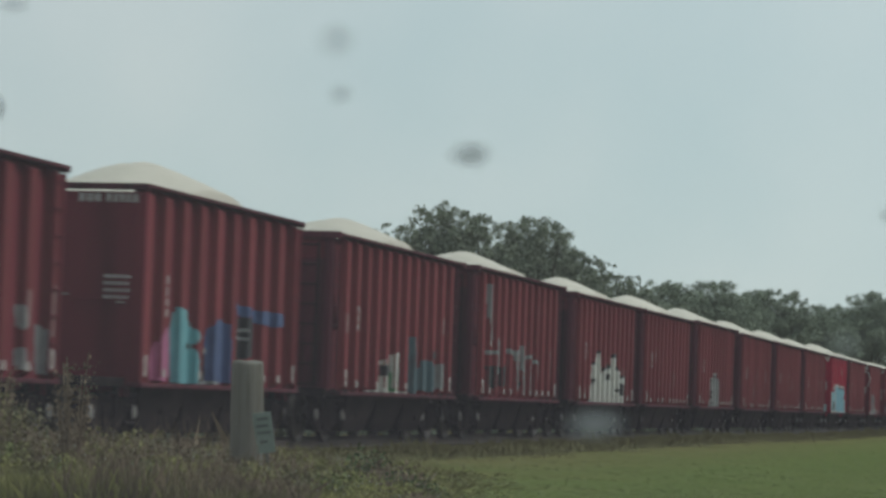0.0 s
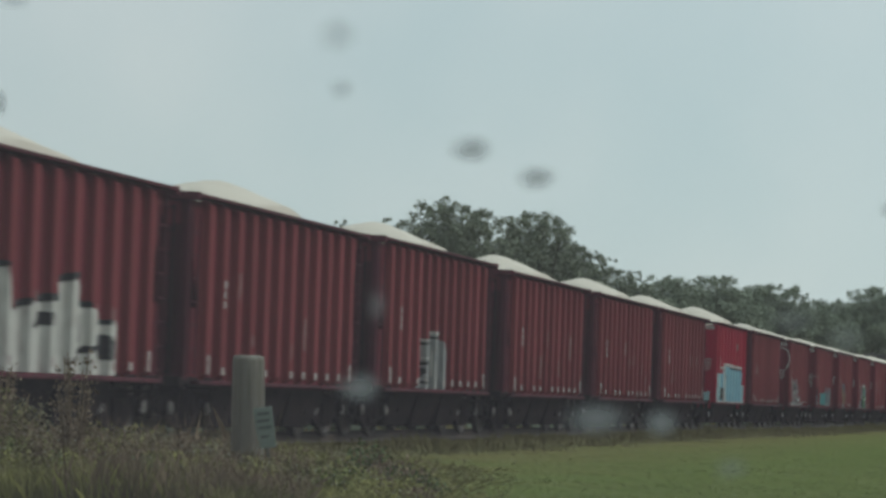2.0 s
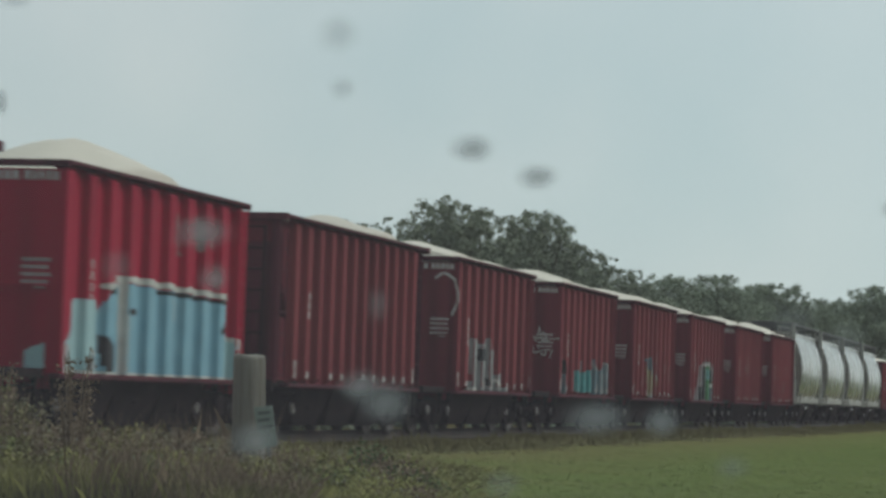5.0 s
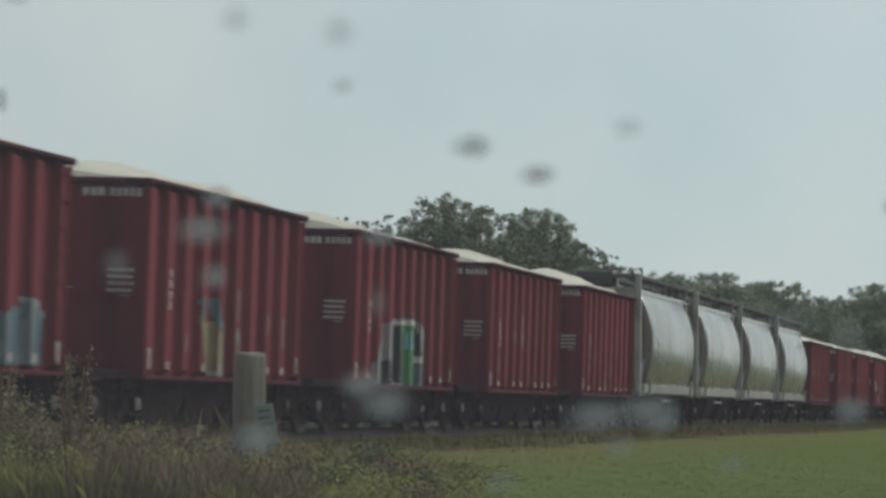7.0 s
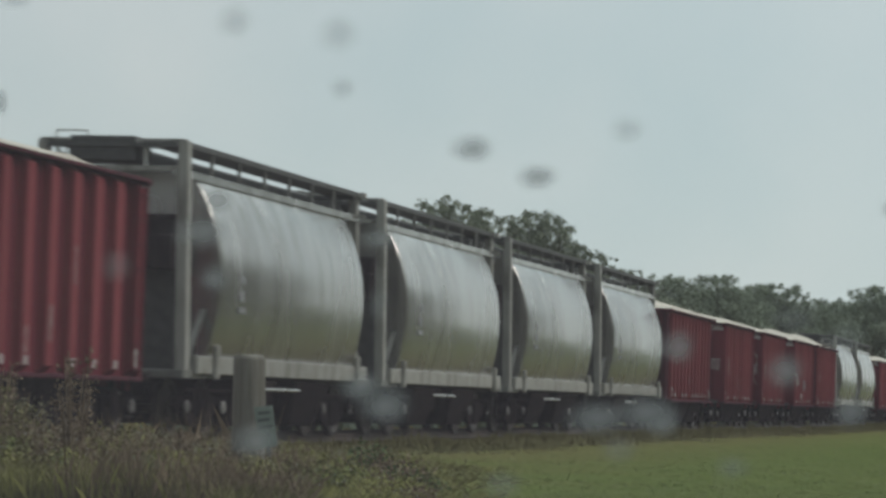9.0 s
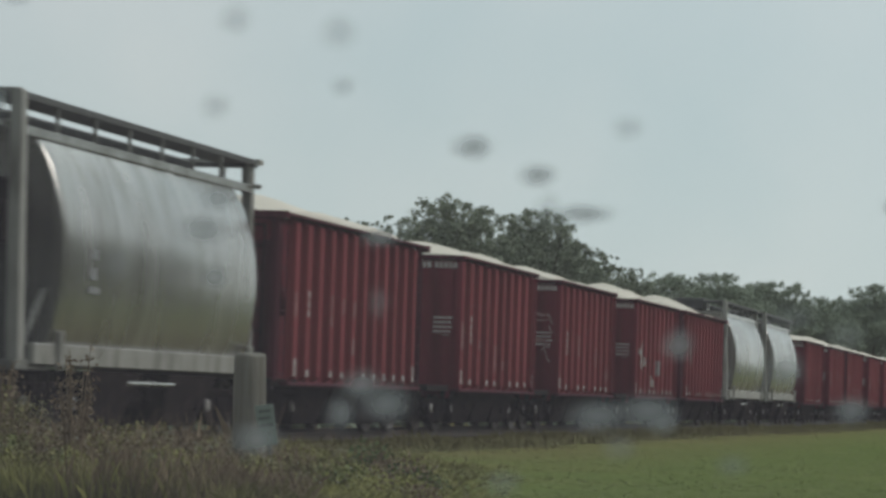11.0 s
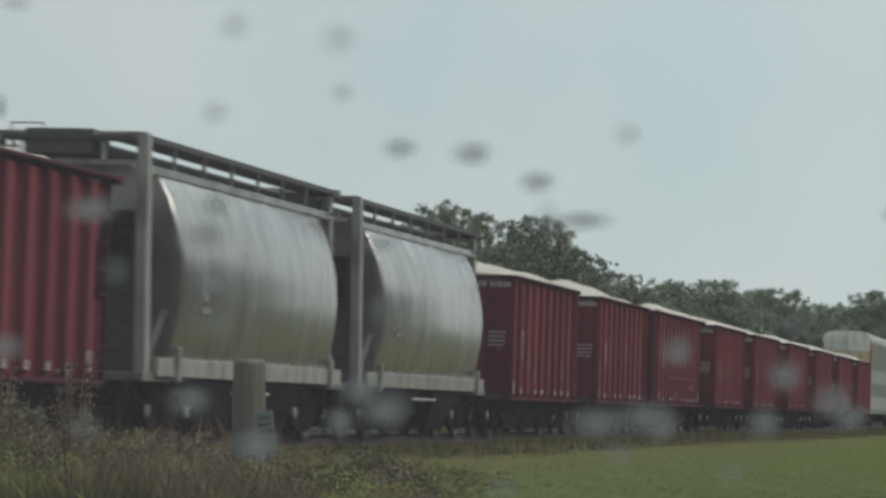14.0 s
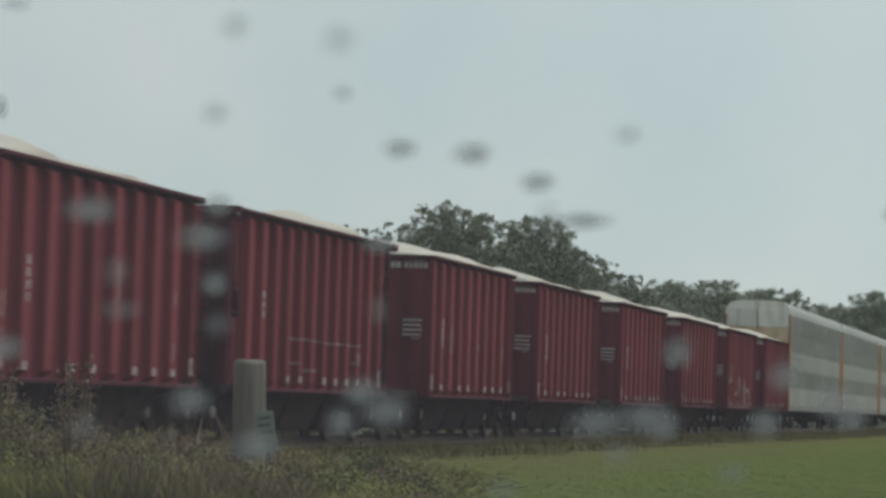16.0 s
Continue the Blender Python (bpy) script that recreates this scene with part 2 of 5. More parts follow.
def prism(points, x0, x1, axis="x"):
    """A polygon of (y, z) points carried from x0 to x1 (or of (x, z) points from y0 to y1)."""
    bm = bmesh.new()
    at = (lambda p, c: (c, p[0], p[1])) if axis == "x" else (lambda p, c: (p[0], c, p[1]))
    a = [bm.verts.new(at(p, x0)) for p in points]
    b = [bm.verts.new(at(p, x1)) for p in points]
    bm.faces.new(a)
    bm.faces.new(b[::-1])
    for i in range(len(points)):
        j = (i + 1) % len(points)
        bm.faces.new((a[j], a[i], b[i], b[j]))
    bmesh.ops.recalc_face_normals(bm, faces=bm.faces)
    return bm


def rod(bm, p, q, r0, r1=None, sides=6):
    p, q = Vector(p), Vector(q)
    r1 = r0 if r1 is None else r1
    m = (q - p).to_track_quat("Z", "Y").to_matrix()
    rings = []
    for c, r in ((p, r0), (q, r1)):
        rings.append([bm.verts.new(c + m @ Vector((r * math.cos(a), r * math.sin(a), 0))) for a in
                      (2 * math.pi * i / sides for i in range(sides))])
    for i in range(sides):
        j = (i + 1) % sides
        bm.faces.new((rings[0][i], rings[0][j], rings[1][j], rings[1][i]))
    bm.faces.new(rings[0][::-1])
    bm.faces.new(rings[1])
    return bm


def finish(bm, name, mat, bevel=0.0, smooth=False):
    if bevel:
        bmesh.ops.bevel(bm, geom=bm.edges[:], offset=bevel, segments=1, affect="EDGES", clamp_overlap=True)
    me = bpy.data.meshes.new(name)
    bm.to_mesh(me)
    bm.free()
    me.materials.append(mat)
    if smooth:
        me.polygons.foreach_set("use_smooth", [True] * len(me.polygons))
    return me


def part(name, bm, mat, parent, label="", bevel=0.0, smooth=False):
    """Links a bmesh (or a mesh made before) as one mesh object under a thing or a part."""
    me = bm if isinstance(bm, bpy.types.Mesh) else finish(bm, name, mat, bevel, smooth)
    ob = new(name, me)
    ob.parent = parent
    return tagged(ob, label)


def thing(name, label, category, m=None, group="", kind=""):
    ob = new(name)
    ob.empty_display_size = 0.5
    if m is not None:
        ob.matrix_world = m
    return tagged(ob, label, category, group, kind)


def solid(name, bm, mat, label, category, group="", kind="", bevel=0.0, smooth=False, m=None):
    ob = new(name, finish(bm, name, mat, bevel, smooth))
    if m is not None:
        ob.matrix_world = m
    return tagged(ob, label, category, group, kind)


# ---- ground, track bed, rails ----
TRACK_X = -16.06       # centre line of the track
RAIL_Z = 0.10          # top of the rails
CAR_Z = 0.30           # datum of the car bodies, 0.2 m over the rails
GROUND = material("rough_meadow_ground", (0.060, 0.085, 0.022), (0.190, 0.180, 0.062), 0.95, 0.7, bump=0.3, fine=7.0, stain=(0.17, 0.13, 0.065), stain_amount=0.55, spec=0.0)
gn, gl = GROUND.node_tree.nodes, GROUND.node_tree.links     # browner towards the railway, greener towards the road
place = gn.new("ShaderNodeTexCoord")
drift = gn.new("ShaderNodeTexNoise")
drift.inputs["Scale"].default_value, drift.inputs["Detail"].default_value = 0.26, 6
gl.new(place.outputs["Object"], drift.inputs["Vector"])
split = gn.new("ShaderNodeSeparateXYZ")
gl.new(place.outputs["Object"], split.inputs[0])
sway = gn.new("ShaderNodeMath")
sway.operation = "MULTIPLY_ADD"
sway.inputs[1].default_value = 8.0
gl.new(drift.outputs["Fac"], sway.inputs[0])
gl.new(split.outputs["X"], sway.inputs[2])
dry = gn.new("ShaderNodeMapRange")
dry.inputs["From Min"].default_value, dry.inputs["From Max"].default_value = -9.5, -2.0
gl.new(sway.outputs[0], dry.inputs["Value"])
turf = gn.new("ShaderNodeMix")
turf.data_type = "RGBA"
turf.inputs[6].default_value, turf.inputs[7].default_value = (0.150, 0.112, 0.055, 1), (0.086, 0.120, 0.031, 1)
gl.new(dry.outputs["Result"], turf.inputs[0])
skin = gn.new("ShaderNodeMix")
skin.data_type = "RGBA"
skin.inputs[0].default_value = 0.72
gb_in = gn["Principled BSDF"].inputs["Base Color"]
gl.new(gb_in.links[0].from_socket, skin.inputs[6])
gl.new(turf.outputs[2], skin.inputs[7])
gl.new(skin.outputs[2], gb_in)
gb = bmesh.new()
xs = [-3000, -400, -120, -60, -40] + [-30 + i * 1.0 for i in range(51)] + [40, 120, 400, 3000]
ys = [-3000, -400, -60, 0] + [10 + i * 1.5 for i in range(61)] + [130, 180, 260, 400, 800, 3000]
grid = [[gb.verts.new((x, y, 0.006 * noise.noise((x * 0.3, y * 0.3, 0)) - 0.045 if abs(x + 16) > 4 else -0.09)) for x in xs] for y in ys]
for i in range(len(ys) - 1):
    for j in range(len(xs) - 1):
        gb.faces.new((grid[i][j], grid[i][j + 1], grid[i + 1][j + 1], grid[i + 1][j]))
solid("ground", gb, GROUND, "rough green meadow with patches of dry grass", "ground", kind="structure", smooth=True)

ASPHALT = material("worn_asphalt", (0.045, 0.044, 0.042), (0.085, 0.082, 0.078), 0.85, 1.0, bump=0.4, fine=60.0)
solid("road", boxes((-1.3, 5.8, -400, 700, -0.08, 0.03)), ASPHALT, "worn grey asphalt country road", "road", kind="structure")
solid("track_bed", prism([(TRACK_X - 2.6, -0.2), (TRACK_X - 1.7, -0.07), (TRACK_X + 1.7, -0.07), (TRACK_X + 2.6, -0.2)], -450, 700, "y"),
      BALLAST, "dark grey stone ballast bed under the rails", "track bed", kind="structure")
for side in (-0.753, 0.753):
    x = TRACK_X + side
    solid("rail", prism([(x - 0.07, -0.06), (x + 0.07, -0.06), (x + 0.07, -0.04), (x + 0.012, -0.02), (x + 0.012, 0.05), (x + 0.036, 0.06),
                         (x + 0.036, RAIL_Z), (x - 0.036, RAIL_Z), (x - 0.036, 0.06), (x - 0.012, 0.05), (x - 0.012, -0.02), (x - 0.07, -0.04)], -450, 700, "y"),
          RAIL, "rusty steel rail with a worn head", "rail", "rails of the track")
ties = bmesh.new()
for i in range(1000):
    y = -20 + i * 0.55
    box(ties, TRACK_X - 1.3, TRACK_X + 1.3, y, y + 0.23, -0.2, -0.062)
solid("sleepers", ties, TIE, "dark creosoted timber sleepers under the rails", "sleepers", kind="stuff")


# ---- rolling stock: the origin of a car is the middle of its body at the height of the rails, y along the track ----
def wheel_mesh():
    bm = bmesh.new()
    prof = [(0.0, 0.10), (0.12, 0.10), (0.14, 0.04), (0.34, 0.03), (0.38, 0.06), (0.455, 0.06), (0.455, -0.02), (0.42, -0.025), (0.42, -0.07), (0.36, -0.07), (0.32, -0.02), (0.12, -0.06), (0.0, -0.06)]
    n = 20
    rings = [[bm.verts.new((-h, r * math.cos(2 * math.pi * i / n), r * math.sin(2 * math.pi * i / n))) for i in range(n)] for r, h in prof[1:-1]]
    for a, b in zip(rings, rings[1:]):
        for i in range(n):
            bm.faces.new((a[i], a[(i + 1) % n], b[(i + 1) % n], b[i]))
    bm.faces.new(rings[0][::-1])
    bm.faces.new(rings[-1])
    bmesh.ops.recalc_face_normals(bm, faces=bm.faces)
    return finish(bm, "wheel", WHEEL)


def frame_mesh():
    bm = prism([(-1.15, 0.48), (-1.05, 0.60), (-0.6, 0.62), (-0.35, 0.72), (0.35, 0.72), (0.6, 0.62), (1.05, 0.60), (1.15, 0.48), (1.0, 0.36), (0.75, 0.36), (0.4, 0.16), (-0.4, 0.16), (-0.75, 0.36), (-1.0, 0.36)], -0.06, 0.06)
    for y in (-0.9, 0.9):
        rod(bm, (0.06, y, 0.46), (0.14, y, 0.46), 0.13, sides=10)
    for y in (-0.18, 0.0, 0.18):
        rod(bm, (0.08, y, 0.20), (0.08, y, 0.58), 0.065, sides=8)
    return finish(bm, "side_frame", GRIME)


WHEEL_MESH, FRAME_MESH = wheel_mesh(), frame_mesh()
BOLSTER_MESH = finish(boxes((-1.0, 1.0, -0.2, 0.2, 0.45, 0.66), (-0.3, 0.3, -0.28, 0.28, 0.62, 0.74)), "bogie", GRIME, 0.02)
CAP_MESH = finish(rod(bmesh.new(), (-0.03, 0, 0), (0.03, 0, 0), 0.10, sides=10), "bearing_cap", CAP, 0.012)
AXLE_MESH = finish(rod(bmesh.new(), (-0.7, 0, 0), (0.7, 0, 0), 0.08, sides=8), "axle", WHEEL)


def bogies(car, spread):
    for s in (-1, 1):
        b = part("bogie", BOLSTER_MESH, GRIME, car, "grimy cast steel bogie")
        b.location, b.scale = (0, s * spread, RAIL_Z - CAR_Z), (1.06, 1.12, 1.12)
        for side in (-1, 1):
            f = part("side_frame", FRAME_MESH, GRIME, b)
            f.location = (side * 1.0, 0, 0)
            f.rotation_euler = (0, 0, 0 if side > 0 else math.pi)
            for e in (-0.9, 0.9):
                w = part("wheel", WHEEL_MESH, WHEEL, b, "worn steel wheel")
                w.location = (side * 0.79, e, 0.42)
                w.rotation_euler = (0, 0, 0 if side < 0 else math.pi)
            for e in (-0.9, 0.9):
                part("bearing_cap", CAP_MESH, CAP, b, "pale round axle bearing cap").location = (side * 1.15, e, 0.46)
        for e in (-0.9, 0.9):
            a = part("axle", AXLE_MESH, WHEEL, b)
            a.location = (0, e, 0.42)


def couplers(car, near, far):
    for a, b in ((-near, -near - 0.75), (far, far + 0.75)):
        lo, hi = min(a, b), max(a, b)
        part("coupler", boxes((-0.09, 0.09, lo, hi, 0.70, 0.92), (-0.18, 0.18, b - 0.14 if b < 0 else b - 0.1, b + 0.1 if b < 0 else b + 0.14, 0.66, 0.98)),
             GRIME, car, "black cast steel coupler", bevel=0.02)


def ladder(car, x, y, z0, z1, mat, across):
    bm = bmesh.new()
    dx, dy = (0.0, 0.36) if not across else (0.36, 0.0)
    for z in np.arange(z0, z1, 0.38):
        rod(bm, (x, y, z), (x + dx, y + dy, z), 0.014, sides=5)
    for e in (0, 1):
        rod(bm, (x + dx * e, y + dy * e, z0 - 0.05), (x + dx * e, y + dy * e, z1), 0.018, sides=5)
    part("ladder", bm, mat, car, "steel rung ladder at the corner")


def chutes(car, ys, mat=None):
    me = None
    for y in ys:
        if me is None:
            bm = bmesh.new()
            top = [bm.verts.new(p) for p in ((-1.42, -1.25, 0.80), (1.42, -1.25, 0.80), (1.42, 1.25, 0.80), (-1.42, 1.25, 0.80))]
            low = [bm.verts.new(p) for p in ((-1.15, -0.85, -0.02), (1.15, -0.85, -0.02), (1.15, 0.85, -0.02), (-1.15, 0.85, -0.02))]
            bm.faces.new(top)
            bm.faces.new(low[::-1])
            for i in range(4):
                bm.faces.new((top[i], low[i], low[(i + 1) % 4], top[(i + 1) % 4]))
            bmesh.ops.recalc_face_normals(bm, faces=bm.faces)
            me = finish(bm, "discharge_chute", mat or GRIME, 0.02)
        part("discharge_chute", me, GRIME, car, "dark steel discharge chute").location = (0, y, 0)


def under_gear(car, half):
    """Brake pipe, levers and step irons under the sill."""
    part("brake_pipe", rod(bmesh.new(), (1.25, -half, 0.60), (1.25, half, 0.56), 0.025), GRIME, car)
    for k, y in enumerate(np.linspace(-half + 0.4, half - 0.4, 5)):
        part("hanger", boxes((1.20, 1.30, y - 0.04, y + 0.04, 0.22 + 0.07 * (k % 3), 0.72)), GRIME, car, bevel=0.01)
    for y in (-half + 0.15, half - 0.5):
        part("step_iron", boxes((1.46, 1.50, y, y + 0.03, 0.18, 0.72), (1.46, 1.50, y + 0.33, y + 0.36, 0.18, 0.72), (1.42, 1.54, y, y + 0.36, 0.15, 0.18)), GRIME, car)
    part("brake_cylinder", rod(bmesh.new(), (0.9, -0.5, 0.42), (0.9, 0.35, 0.42), 0.17, sides=12), GRIME, car)


TOP, SILL = 3.80, 0.77


def rib_mesh(mat, width, foot, z0=SILL, z1=TOP - 0.06):
    """A pressed side stake, wider at its root, with sloping top and bottom."""
    bm = bmesh.new()
    w0, w1 = width / 2, width / 2 - 0.05
    rows = ((z0, 0.02), (z0 + 0.10, foot), (z1 - 0.10, foot), (z1, 0.03))
    rings = [[bm.verts.new(p) for p in ((0, -w0, z), (d, -w1, z), (d, w1, z), (0, w0, z))] for z, d in rows]
    for a, b in zip(rings, rings[1:]):
        for i in range(3):
            bm.faces.new((a[i], a[i + 1], b[i + 1], b[i]))
    bm.faces.new(rings[0][::-1])
    bm.faces.new(rings[-1])
    bmesh.ops.recalc_face_normals(bm, faces=bm.faces)
    return finish(bm, "rib", mat, 0.012)


def letters(rng, x0, y, z, count, w, h, gap, plane_y=True):
    """A row of short bars in place of a line of writing."""
    bm = bmesh.new()
    for i in range(count):
        a = x0 + i * (w + gap)
        box(bm, a, a + w, y - 0.004, y, z, z + h)
    return bm


RIB_D = 0.14
PANEL_X = 1.43
PITCH2, N2 = 0.93, 10      # ribs of the short-bodied hopper
PITCH1, N1 = 0.84, 14      # ribs of the long-bodied hopper
HALF2, HALF1 = 4.7, 5.6
NEAR2, SHIFT2 = 4.2, 0.28    # near end of the short body, and the middle of its ribs
RIB_W1, RIB_W2 = 0.34, 0.40


def sides_of(car, paint, outline, pitch, count, width, shift=0.0):
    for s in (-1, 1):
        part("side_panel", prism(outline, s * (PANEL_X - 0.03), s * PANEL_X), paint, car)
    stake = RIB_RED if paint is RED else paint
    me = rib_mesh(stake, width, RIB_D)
    tape = finish(boxes((0, 0.006, -0.075, 0.075, 0, 0.13)), "reflector", STENCIL)
    tall_tape = finish(boxes((0, 0.006, -0.06, 0.06, 0, 0.32)), "reflector", STENCIL)
    for s in (-1, 1):
        for i in range(count):
            y = (i - (count - 1) / 2) * pitch + shift
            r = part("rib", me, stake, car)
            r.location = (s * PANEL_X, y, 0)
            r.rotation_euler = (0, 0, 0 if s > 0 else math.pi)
            if i not in (2, 5):
                t = part("reflector", tall_tape if i in (0, count - 1) else tape, STENCIL, r, "worn white reflective tape")
                t.location = (RIB_D + 0.002, 0, SILL + 0.10)


def hopper_short(paint, label):
    """Open hopper whose body stops short of the car's ends, with flat end walls."""
    car = thing("hopper_car", label, "hopper car", group="wagons of the train")
    h, n = HALF2, NEAR2
    sides_of(car, paint, [(-n, SILL), (h, SILL), (h, TOP), (-n, TOP)], PITCH2, N2, RIB_W2, SHIFT2)
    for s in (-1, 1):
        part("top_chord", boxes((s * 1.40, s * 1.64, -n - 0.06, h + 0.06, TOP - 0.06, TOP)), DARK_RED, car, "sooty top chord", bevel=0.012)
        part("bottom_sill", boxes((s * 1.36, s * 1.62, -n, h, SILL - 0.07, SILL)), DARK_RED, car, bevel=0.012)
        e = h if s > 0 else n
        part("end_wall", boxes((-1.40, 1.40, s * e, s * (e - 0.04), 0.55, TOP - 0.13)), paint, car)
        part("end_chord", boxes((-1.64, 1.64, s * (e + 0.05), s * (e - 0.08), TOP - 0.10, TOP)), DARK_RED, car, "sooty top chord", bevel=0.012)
        part("corner_post", boxes((1.38, 1.60, s * e, s * (e - 0.14), SILL, TOP - 0.13)), paint, car, bevel=0.01)
        part("corner_post", boxes((-1.60, -1.38, s * e, s * (e - 0.14), SILL, TOP - 0.13)), paint, car, bevel=0.01)
    for a, b in ((-h - 1.6, -n), (h, h + 1.1)):
        part("end_platform", boxes((-1.35, 1.35, a, b, 0.70, 0.84), (-0.3, 0.3, a, b, 0.45, 0.70)), GRIME, car, "grimy steel end platform", bevel=0.01)
    y = -n - 0.004
    part("lettering", letters(None, 0.50, y, TOP - 0.29, 3, 0.10, 0.13, 0.03), STENCIL, car, "row of white stencilled marks")
    part("lettering", letters(None, 0.94, y, TOP - 0.29, 5, 0.085, 0.13, 0.025), STENCIL, car, "row of white stencilled marks")
    for i in range(4):
        part("lettering", letters(None, 0.95, y, 2.35 - i * 0.105, 4, 0.10 - 0.008 * (i % 2), 0.05, 0.012), STENCIL, car, "faded lines of small white writing")
    part("handhold", rod(bmesh.new(), (0.45, y - 0.06, 2.02), (1.35, y - 0.06, 2.02), 0.014), paint, car)
    part("handhold", boxes((0.22, 0.40, y - 0.012, y, 2.08, 2.10)), STENCIL, car, "short white marked handhold")
    part("handhold", boxes((1.15, 1.32, y - 0.012, y, 1.97, 1.99)), STENCIL, car, "short white marked handhold")
    for k, z in enumerate((2.45, 2.28, 2.11, 1.94)):
        part("lettering", boxes((PANEL_X + RIB_D, PANEL_X + RIB_D + 0.004, -2.99, -2.89, z - 0.13, z)), STENCIL, car, "upright column of white stencilled marks")
    part("center_sill", boxes((-0.25, 0.25, -h - 1.6, h + 1.1, 0.45, 0.78)), GRIME, car, bevel=0.02)
    chutes(car, (-2.2, 0.0, 2.2))
    under_gear(car, h)
    ladder(car, PANEL_X + RIB_D + 0.03, h - 0.42, 0.9, 3.7, paint, False)
    bogies(car, 4.35)
    couplers(car, h + 1.6, h + 1.1)
    return car


def hopper_long(paint, label):
    """Open hopper whose top runs out over sloping end sheets and dark end recesses."""
    car = thing("hopper_car", label, "hopper car", group="wagons of the train")
    h = HALF1
    out = [(-h + 0.75, SILL), (h - 0.75, SILL), (h - 0.75, TOP), (-h + 0.75, TOP)]
    for s in (-1, 1):           # end bays with a triangular opening in each side
        for x in (-1, 1):
            part("end_gusset", prism([(s * (h - 0.75), TOP - 0.1), (s * (h - 0.75), 1.95), (s * (h - 0.14), TOP - 0.35), (s * h, TOP - 0.35), (s * h, TOP - 0.1)], x * (PANEL_X - 0.03), x * PANEL_X), paint, car)
            part("end_panel", prism([(s * (h - 0.75), 1.95), (s * h, 1.95), (s * h, SILL), (s * (h - 0.75), SILL)], x * (PANEL_X - 0.03), x * PANEL_X), paint, car)
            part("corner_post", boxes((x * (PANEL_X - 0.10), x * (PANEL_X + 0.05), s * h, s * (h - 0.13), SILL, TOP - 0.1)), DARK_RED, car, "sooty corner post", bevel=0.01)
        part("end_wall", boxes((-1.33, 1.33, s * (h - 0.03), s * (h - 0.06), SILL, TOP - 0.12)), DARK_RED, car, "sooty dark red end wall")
    sides_of(car, paint, out, PITCH1, N1 - 2, RIB_W1)
    for s in (-1, 1):
        part("top_chord", boxes((s * 1.40, s * 1.64, -h, h, TOP - 0.06, TOP)), DARK_RED, car, "sooty top chord", bevel=0.012)
        part("bottom_sill", boxes((s * 1.36, s * 1.62, -h + 0.4, h - 0.4, SILL - 0.07, SILL)), DARK_RED, car, bevel=0.012)
        part("end_sheet", prism([(s * (h - 0.02), TOP - 0.13), (s * (h - 0.02), TOP - 0.5), (s * (h - 2.4), 1.2), (s * (h - 2.6), 1.2), (s * (h - 0.15), TOP - 0.13)], -1.38, 1.38), paint, car, "sloping steel end sheet")
        part("end_chord", boxes((-1.64, 1.64, s * (h + 0.05), s * (h - 0.10), TOP - 0.12, TOP + 0.02)), DARK_RED, car, bevel=0.012)
        part("end_platform", boxes((-1.45, 1.45, s * (h - 2.2), s * (h + 0.15), 0.66, 0.82)), GRIME, car, "grimy steel end platform", bevel=0.01)
        ladder(car, PANEL_X + 0.07, s * (h - 0.30) - 0.18, 0.9, 3.5, DARK_RED, False)
        ladder(car, 0.85, s * (h + 0.03), 0.9, 3.6, GRIME, True)
    for k, z in enumerate((2.45, 2.28, 2.11)):
        part("lettering", boxes((PANEL_X + RIB_D, PANEL_X + RIB_D + 0.004, -3.83, -3.73, z - 0.13, z)), STENCIL, car, "upright column of white stencilled marks")
    part("center_sill", boxes((-0.25, 0.25, -h, h, 0.45, 0.78)), GRIME, car, bevel=0.02)
    part("brake_box", boxes((-0.4, 0.4, -h - 0.02, -h - 0.22, 1.2, 1.9)), GRIME, car, "dark steel brake gear on the end wall", bevel=0.03)
    chutes(car, (-2.4, 0.0, 2.4))
    under_gear(car, h)
    bogies(car, 4.45)
    couplers(car, h, h)
    return car


